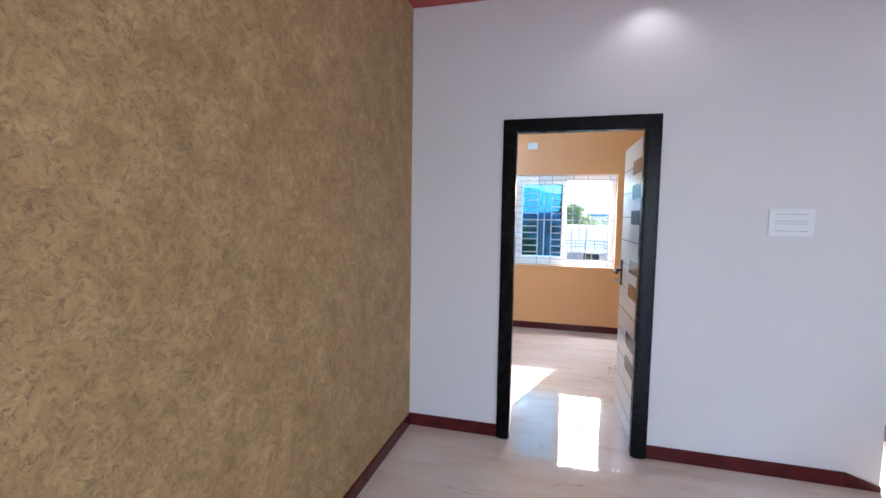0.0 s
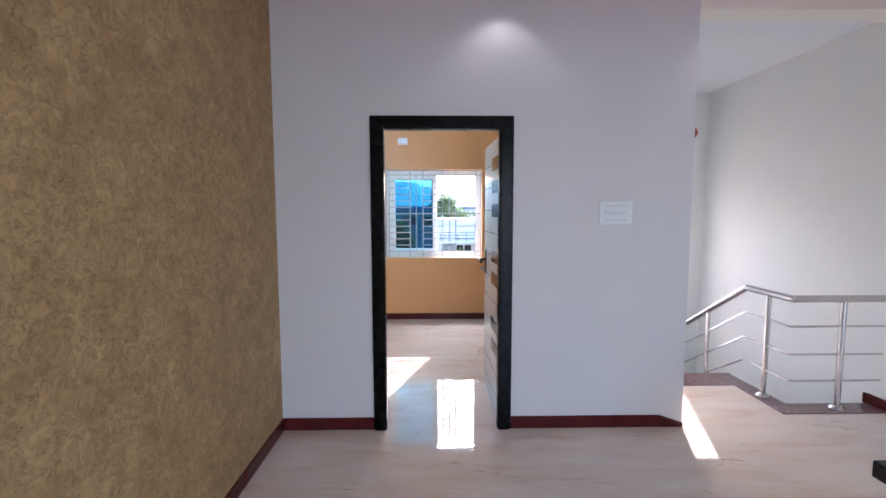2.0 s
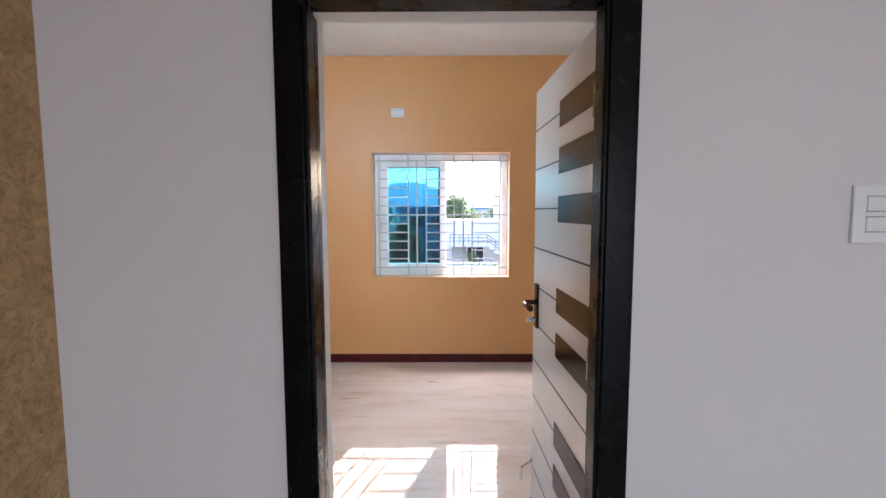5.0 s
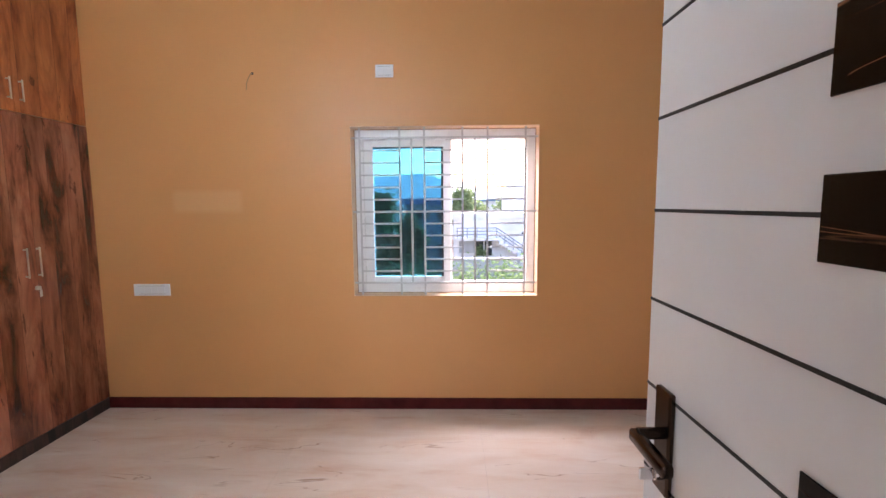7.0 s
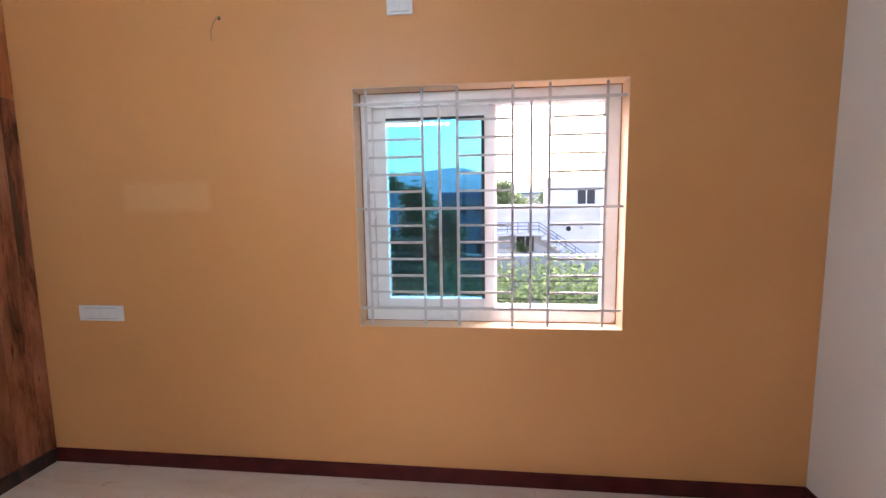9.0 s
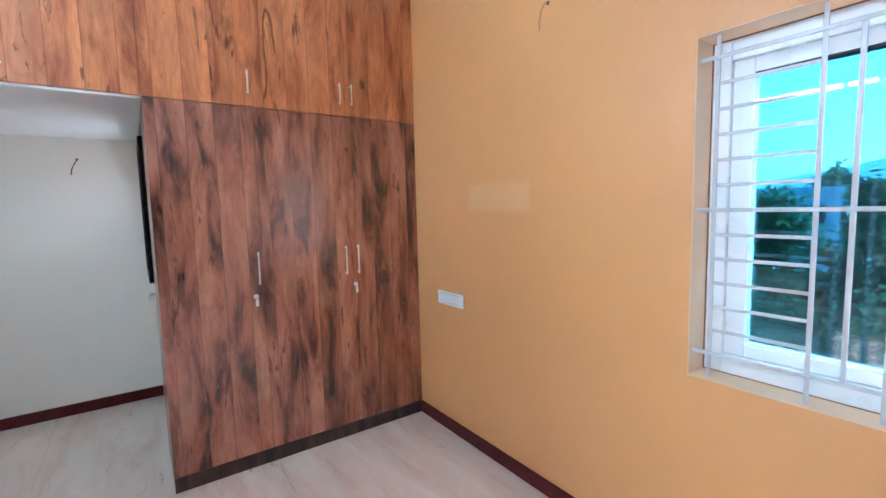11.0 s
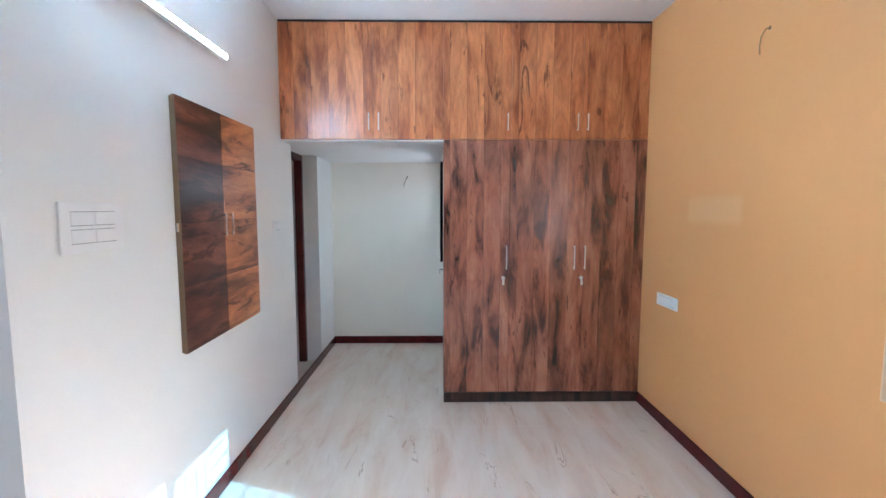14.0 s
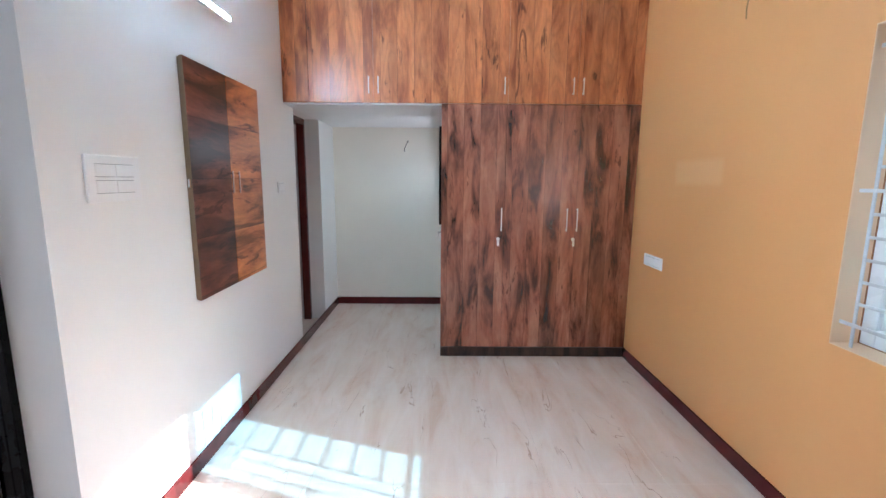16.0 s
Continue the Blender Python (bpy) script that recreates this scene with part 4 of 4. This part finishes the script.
hook = thing("towel_hook", "small chrome hook on the return wall", "hook")
part("plate", block((-3.47, Y_ALC - 0.008, 0.87), (-3.42, Y_ALC, 1.02), 0.004), CHROME, hook)
part("arm", pipe([(-3.445, Y_ALC - 0.008, 0.98), (-3.445, Y_ALC - 0.05, 0.98), (-3.445, Y_ALC - 0.05, 0.94)], 0.006), CHROME, hook, "", True)

def wire_end(label, name, p, mat, axis):
    """A short loose cable end that hangs out of a hole in the wall."""
    ob = thing(name, label, "cable")
    d = Vector(axis)
    side = d.cross(Vector((0, 0, 1)))
    p = Vector(p)
    pts = [p, p + d * 0.02 + Vector((0, 0, -0.004)), p + d * 0.03 + side * 0.015 + Vector((0, 0, -0.035)),
           p + d * 0.022 + side * 0.035 + Vector((0, 0, -0.075)), p + d * 0.015 + side * 0.04 + Vector((0, 0, -0.115))]
    part("wire", pipe(pts, 0.0032, 6), mat, ob, "", True)
    part("hole", bar(p - d * 0.002, p + d * 0.001, 0.009, 12), GROOVE, ob)
    return ob
wire_end("loose cream cable end on the orange wall", "loose_cable", (-1.437, Y_WIN, 2.45), CORD, (0, -1, 0))
wire_end("loose wire end on the alcove wall", "loose_cable", (X_ALC, 1.147, 1.93), BRONZE, (1, 0, 0))

# ---- bedroom: TV unit on the east wall ----
tv = thing("tv_unit", "russet wood TV panel with a floating black box shelf", "TV unit")
part("back_panel", block((X_EAST - 0.028, 0.95, 0.76), (X_EAST, 2.27, 2.062), 0.002), TV_WOOD, tv, "glossy russet wood panel")
sx0 = X_EAST - 0.120
shelf = part("box_shelf", block((sx0 - 0.026, 0.90, 0.752), (X_EAST - 0.0285, 2.30, 0.772), 0.002), GRANITE, tv, "black box shelf")
part("bottom", block((sx0, 0.92, 0.535), (X_EAST - 0.0285, 2.265, 0.553), 0.002), GRANITE, shelf)
part("side", block((sx0, 2.265, 0.535), (X_EAST, 2.283, 0.7515), 0.002), GRANITE, shelf)
part("side", block((sx0, 0.90, 0.535), (X_EAST, 0.918, 0.7515), 0.002), GRANITE, shelf)
part("back", block((X_EAST - 0.028, 0.92, 0.554), (X_EAST - 0.012, 2.264, 0.7515)), GRANITE, shelf)

# ---- outside: ground, neighbours, trees ----
G = -3.3
tagged(part("ground", block((-900, Y_OUT, G - 0.2), (900, 1600, G)), EARTH), "dry earth and scrub ground", kind="structure")

rng = random.Random(4)


def leaf_cloud(centres, leaf, per, spread, seed):
    """Many small two-triangle leaves scattered round the given clump centres."""
    r = random.Random(seed)
    verts, faces = [], []
    for c in centres:
        for _ in range(per):
            d = Vector((r.gauss(0, 1), r.gauss(0, 1), r.gauss(0, 0.8)))
            p = Vector(c) + d * spread
            u = Vector((r.uniform(-1, 1), r.uniform(-1, 1), r.uniform(-0.6, 0.6))).normalized() * leaf * r.uniform(0.6, 1.3)
            v = u.cross(Vector((r.uniform(-1, 1), r.uniform(-1, 1), r.uniform(-1, 1)))).normalized() * leaf * 0.45
            k = len(verts)
            verts += [p - u, p + v, p + u, p - v]
            faces.append((k, k + 1, k + 2, k + 3))
    me = bpy.data.meshes.new("leaves")
    me.from_pydata(verts, [], faces)
    return me


def tree(label, x, y, height, crown_r, crown_h, seed, leaf=0.16, clumps=46, per=60, mat=None):
    r = random.Random(seed)
    ob = thing("tree", label, "tree", "trees behind the house")
    bm = bmesh.new()
    trunk_h = height - crown_h
    made = bmesh.ops.create_cone(bm, cap_ends=True, segments=9, radius1=0.22, radius2=0.12, depth=trunk_h + 0.6)["verts"]
    bmesh.ops.translate(bm, verts=made, vec=(x, y, G + (trunk_h + 0.6) / 2))
    centres = []
    for i in range(clumps):
        a, q = r.uniform(0, math.tau), r.random() ** 0.5
        h = r.uniform(0.05, 1)
        wid = crown_r * math.sin(math.pi * min(0.95, 0.18 + h * 0.8)) * (0.55 + 0.5 * r.random())
        c = Vector((x + math.cos(a) * q * wid, y + math.sin(a) * q * wid, G + trunk_h + h * crown_h))
        centres.append(c)
        if i % 5 == 0:
            rod(bm, (x, y, G + trunk_h * 0.9), c, 0.035, 5)
    part("trunk", bm, BARK, ob)
    me = leaf_cloud(centres, leaf, per, crown_r * 0.17, seed)
    me.materials.append(mat or LEAVES)
    crown = new("crown", me)
    crown.parent = ob
    return ob


tree("dense green tree beside the compound", -5.9, 19.0, 4.7, 1.9, 3.9, 11, clumps=70)
tree("tall green tree beside the compound", -3.2, 19.3, 5.2, 1.25, 4.3, 12, clumps=60)
tree("low green tree beside the compound", -1.9, 19.2, 4.3, 0.9, 2.6, 19, clumps=34)
tree("leafy tree behind the white house", 6.4, 44, 6.6, 2.2, 4.0, 13, leaf=0.25, mat=FAR_LEAVES)
tree("leafy tree behind the white house", 1.0, 52, 6.0, 3.0, 3.5, 14, leaf=0.3, mat=FAR_LEAVES)
tree("leafy tree behind the white house", 12.0, 50, 6.4, 3.0, 4.0, 15, leaf=0.3, mat=FAR_LEAVES)
tree("leafy tree behind the white house", -9.0, 40, 6.2, 2.6, 4.2, 16, leaf=0.25, mat=FAR_LEAVES)
tree("leafy tree behind the white house", 20.0, 46, 6.4, 3.4, 4.0, 17, leaf=0.3, mat=FAR_LEAVES)
tree("leafy tree behind the white house", -17.0, 42, 6.0, 3.4, 4.0, 18, leaf=0.3, mat=FAR_LEAVES)

palm = thing("palm_tree", "tall coconut palm behind the houses", "palm tree")
PX, PY, PT = 9.2, 40.0, 3.2
part("trunk", bar((PX, PY, G), (PX + 0.3, PY, PT), 0.14, 9), BARK, palm)
verts, faces = [], []
for k in range(15):
    a = k * math.tau / 15 + rng.uniform(-0.15, 0.15)
    length, lift = rng.uniform(1.3, 1.8), rng.uniform(0.1, 0.9)
    for s in range(14):
        u = s / 14
        c = Vector((PX + 0.3 + math.cos(a) * length * u, PY + math.sin(a) * length * u, PT + lift * u - 1.5 * u * u))
        for side in (-1, 1):
            w = Vector((-math.sin(a), math.cos(a), -0.6)) * side * 0.38 * (1 - 0.6 * u)
            e = Vector((math.cos(a), math.sin(a), 0)) * 0.06
            i = len(verts)
            verts += [c - e, c + e, c + w + e * 2]
            faces.append((i, i + 1, i + 2))
me = bpy.data.meshes.new("fronds")
me.from_pydata(verts, [], faces)
me.materials.append(LEAVES)
fr = new("fronds", me)
fr.parent = palm

shrub_at = [(rng.uniform(-7, 9.5), rng.uniform(12, 17.5), G + rng.uniform(0.2, 2.35)) for _ in range(430)]
me = leaf_cloud(shrub_at, 0.10, 70, 0.42, 21)
me.materials.append(LEAVES)
tagged(new("shrubs", me), "thick green scrub in front of the compound wall", "shrubs", kind="stuff")

wallc = thing("compound_wall", "grey plastered compound wall", "wall")
part("wall", block((-14, 20.0, G), (16, 20.25, -1.04)), HOUSE_GREY, wallc)
part("coping", block((-14, 19.95, -1.039), (16, 20.30, -0.96)), HOUSE_WHITE, wallc)

def opening(parent, x0, x1, y, z0, z1, name="window"):
    w = part(name, block((x0, y - 0.06, z0), (x1, y - 0.02, z1)), DARK_OPENING, parent, "dark opening")
    part("frame", block((x0 - 0.06, y - 0.1, z1), (x1 + 0.06, y - 0.001, z1 + 0.08)), HOUSE_WHITE, w)
    part("mullion", block(((x0 + x1) / 2 - 0.03, y - 0.09, z0), ((x0 + x1) / 2 + 0.03, y - 0.061, z1)), HOUSE_WHITE, w)

house = thing("white_house", "white flat-roofed house with a balcony and outside stairs", "house")
HY = 24.0
part("wall", block((0.0, HY, G), (12.0, HY + 8, 0.72)), HOUSE_WHITE, house)
part("parapet", block((-0.1, HY - 0.12, 0.721), (12.1, HY + 8.1, 1.02)), HOUSE_WHITE, house)
part("balcony", block((0.1, HY - 0.95, -0.40), (2.4, HY - 0.001, -0.27)), HOUSE_WHITE, house)
opening(house, 1.22, 2.1, HY, -1.3, -0.5)
part("shutter", block((0.3, HY - 0.08, -1.15), (1.12, HY - 0.001, -0.5)), HOUSE_GREY, house, "grey shutter")
part("ventilator", bar((3.85, HY - 0.04, -0.12), (3.85, HY - 0.001, -0.12), 0.13, 14), DARK_OPENING, house)
part("ventilator", bar((4.5, HY - 0.04, -0.08), (4.5, HY - 0.001, -0.08), 0.08, 14), HOUSE_GREY, house)
RAIL_Y = HY - 0.9
for dz in (0.0, -0.17, -0.34):
    part("balcony_rail", bar((0.15, RAIL_Y, 0.26 + dz), (2.27, RAIL_Y, 0.26 + dz), 0.024, 6), RAIL_GREY, house)
    part("stair_rail", bar((2.27, RAIL_Y, 0.26 + dz), (4.55, RAIL_Y, -1.31 + dz), 0.024, 6), RAIL_GREY, house)
for i in range(5):
    x = 0.2 + i * 0.5175
    part("rail_post", bar((x, RAIL_Y, -0.27), (x, RAIL_Y, 0.26), 0.024, 6), RAIL_GREY, house)
    x, z = 2.7 + i * 0.45, 0.26 - (0.43 + i * 0.45) * 0.6886
    part("rail_post", bar((x, RAIL_Y, z - 0.6), (x, RAIL_Y, z), 0.024, 6), RAIL_GREY, house)
for i in range(11):
    x0, z0 = 2.4 + i * 0.24, -0.42 - i * 0.165
    part("step", block((x0, HY - 0.95, z0 - 0.2), (x0 + 0.239, HY - 0.001, z0)), HOUSE_WHITE, house)
bush = thing("potted_bush", "small green bush under the balcony of the white house", "bush")
part("pot", block((1.3, HY - 0.62, G), (1.7, HY - 0.25, -1.35), 0.02), HOUSE_GREY, bush)
me = leaf_cloud([(1.5 + rng.uniform(-0.25, 0.25), HY - 0.45, -1.2 + rng.uniform(0, 0.4)) for _ in range(14)], 0.05, 40, 0.1, 33)
me.materials.append(LEAVES)
new("foliage", me).parent = bush

h2 = thing("white_house", "tall white house with a blank side wall", "house")
part("wall", block((4.4, 31, G), (15, 40, 2.7)), HOUSE_WHITE, h2)
part("parapet", block((4.3, 30.9, 2.701), (15.1, 40.1, 3.0)), HOUSE_WHITE, h2)
for x0 in (5.6, 7.6, 10.0, 12.4):
    opening(h2, x0, x0 + 1.1, 31, 0.9, 2.0)
h3 = thing("house", "pale grey house with a blue roof sheet", "house")
part("wall", block((-3.0, 27, G), (-0.1, 34, 1.5)), HOUSE_GREY, h3)
part("roof", block((-3.2, 26.6, 1.501), (-0.05, 34.2, 1.86)), BLUE_SHEET, h3, "blue roof sheet")
for x0, x1, z0, z1 in ((-2.35, -1.6, -1.8, -0.9), (-0.95, -0.2, -1.75, -0.9), (-2.3, -1.5, 0.6, 1.2), (-1.0, -0.4, 0.6, 1.2)):
    opening(h3, x0, x1, 27, z0, z1)
h4 = thing("house", "small white house among trees", "house")
part("wall", block((-13, 36, G), (-7.5, 43, 1.8)), HOUSE_WHITE, h4)
part("parapet", block((-13.1, 35.9, 1.801), (-7.4, 43.1, 2.2)), HOUSE_WHITE, h4)
opening(h4, -11.5, -10.2, 36, 0.0, 1.1)
opening(h4, -9.6, -8.5, 36, 0.0, 1.1)
h5 = thing("house", "distant pale house with a blue roof sheet", "house")
part("wall", block((-4, 60, G), (10, 70, 1.9)), HOUSE_WHITE, h5)
part("roof", block((-4.2, 59.5, 1.901), (10.2, 70.2, 2.15)), BLUE_SHEET, h5)

for k, (z, y) in enumerate(((-0.15, 11), (-0.62, 11.2), (-0.75, 11.2), (-1.25, 11.4))):
    c = thing("overhead_cable", "black overhead cable sagging past the window", "cable", "overhead cables")
    pts = [(-30 + i * 3, y, z - 0.25 + 0.0022 * (-30 + i * 3 - 2 * k) ** 2) for i in range(21)]
    part("cable", pipe(pts, 0.014, 5), CABLE, c)

# far hills
bm = bmesh.new()
cols = []
for i in range(121):
    x = -1500 + i * 25
    u = (x + 130) / 260
    h = 105 * math.exp(-u * u * 0.8) + 40 * math.exp(-((x + 520) / 240) ** 2) + 35 * math.exp(-((x - 700) / 300) ** 2)
    h += 9 * noise.noise(Vector((x * 0.012, 0, 0))) + 4 * noise.noise(Vector((x * 0.05, 3, 0)))
    cols.append((bm.verts.new((x, 1450, G - 5)), bm.verts.new((x, 1500, max(4, h * 0.6))), bm.verts.new((x, 1580, max(6, h)))))
for p, q in zip(cols, cols[1:]):
    for i in range(2):
        bm.faces.new((p[i], q[i], q[i + 1], p[i + 1]))
tagged(part("backdrop_hills", bm, HILL), "hill ridge with haze painted as a blue glow", kind="structure")

# ---- floor tiles ----
def tile_field(x0, x1, y0, y1, w, d, ox=0.0, oy=0.0):
    """Tiles w by d with hairline joints, cut at the field's edges; whole tiles share one mesh."""
    shared = {}
    j = 0.0004
    i0, i1 = math.floor((x0 - ox) / w), math.ceil((x1 - ox) / w)
    k0, k1 = math.floor((y0 - oy) / d), math.ceil((y1 - oy) / d)
    for i in range(i0, i1):
        for k in range(k0, k1):
            a, b = max(x0, ox + i * w), min(x1, ox + (i + 1) * w)
            c, e = max(y0, oy + k * d), min(y1, oy + (k + 1) * d)
            if b - a < 0.01 or e - c < 0.01:
                continue
            size = (round(b - a, 4), round(e - c, 4))
            if size not in shared:
                bm = block((-size[0] / 2 + j, -size[1] / 2 + j, -0.0055), (size[0] / 2 - j, size[1] / 2 - j, 0), 0.0004)
                me = bpy.data.meshes.new("tile")
                bm.to_mesh(me)
                bm.free()
                me.materials.append(TILE)
                shared[size] = me
            t = new("tile", shared[size])
            t.location = ((a + b) / 2, (c + e) / 2, 0)
            t.parent = floor_bed
tile_field(X_ALC, X_EAST, Y_IN, Y_WIN, 1.2, 0.6, 0.15, Y_IN)
tile_field(-0.442, 0.432, 0.0, Y_IN, 1.2, 0.6, -0.5, -0.3)
tile_field(-3.67, -2.89, -1.5, Y_IN, 1.2, 0.6, -0.5, -0.3)
tile_field(X_TEX, X_SIDE, -6.0, 0.0, 1.2, 0.6, X_TEX, 0)
tile_field(X_END, 2.52, 0.0, 0.70, 1.2, 0.6, X_TEX, 0)
tile_field(2.522, X_SIDE, 0.0, 0.16, 1.2, 0.6, X_TEX, 0)
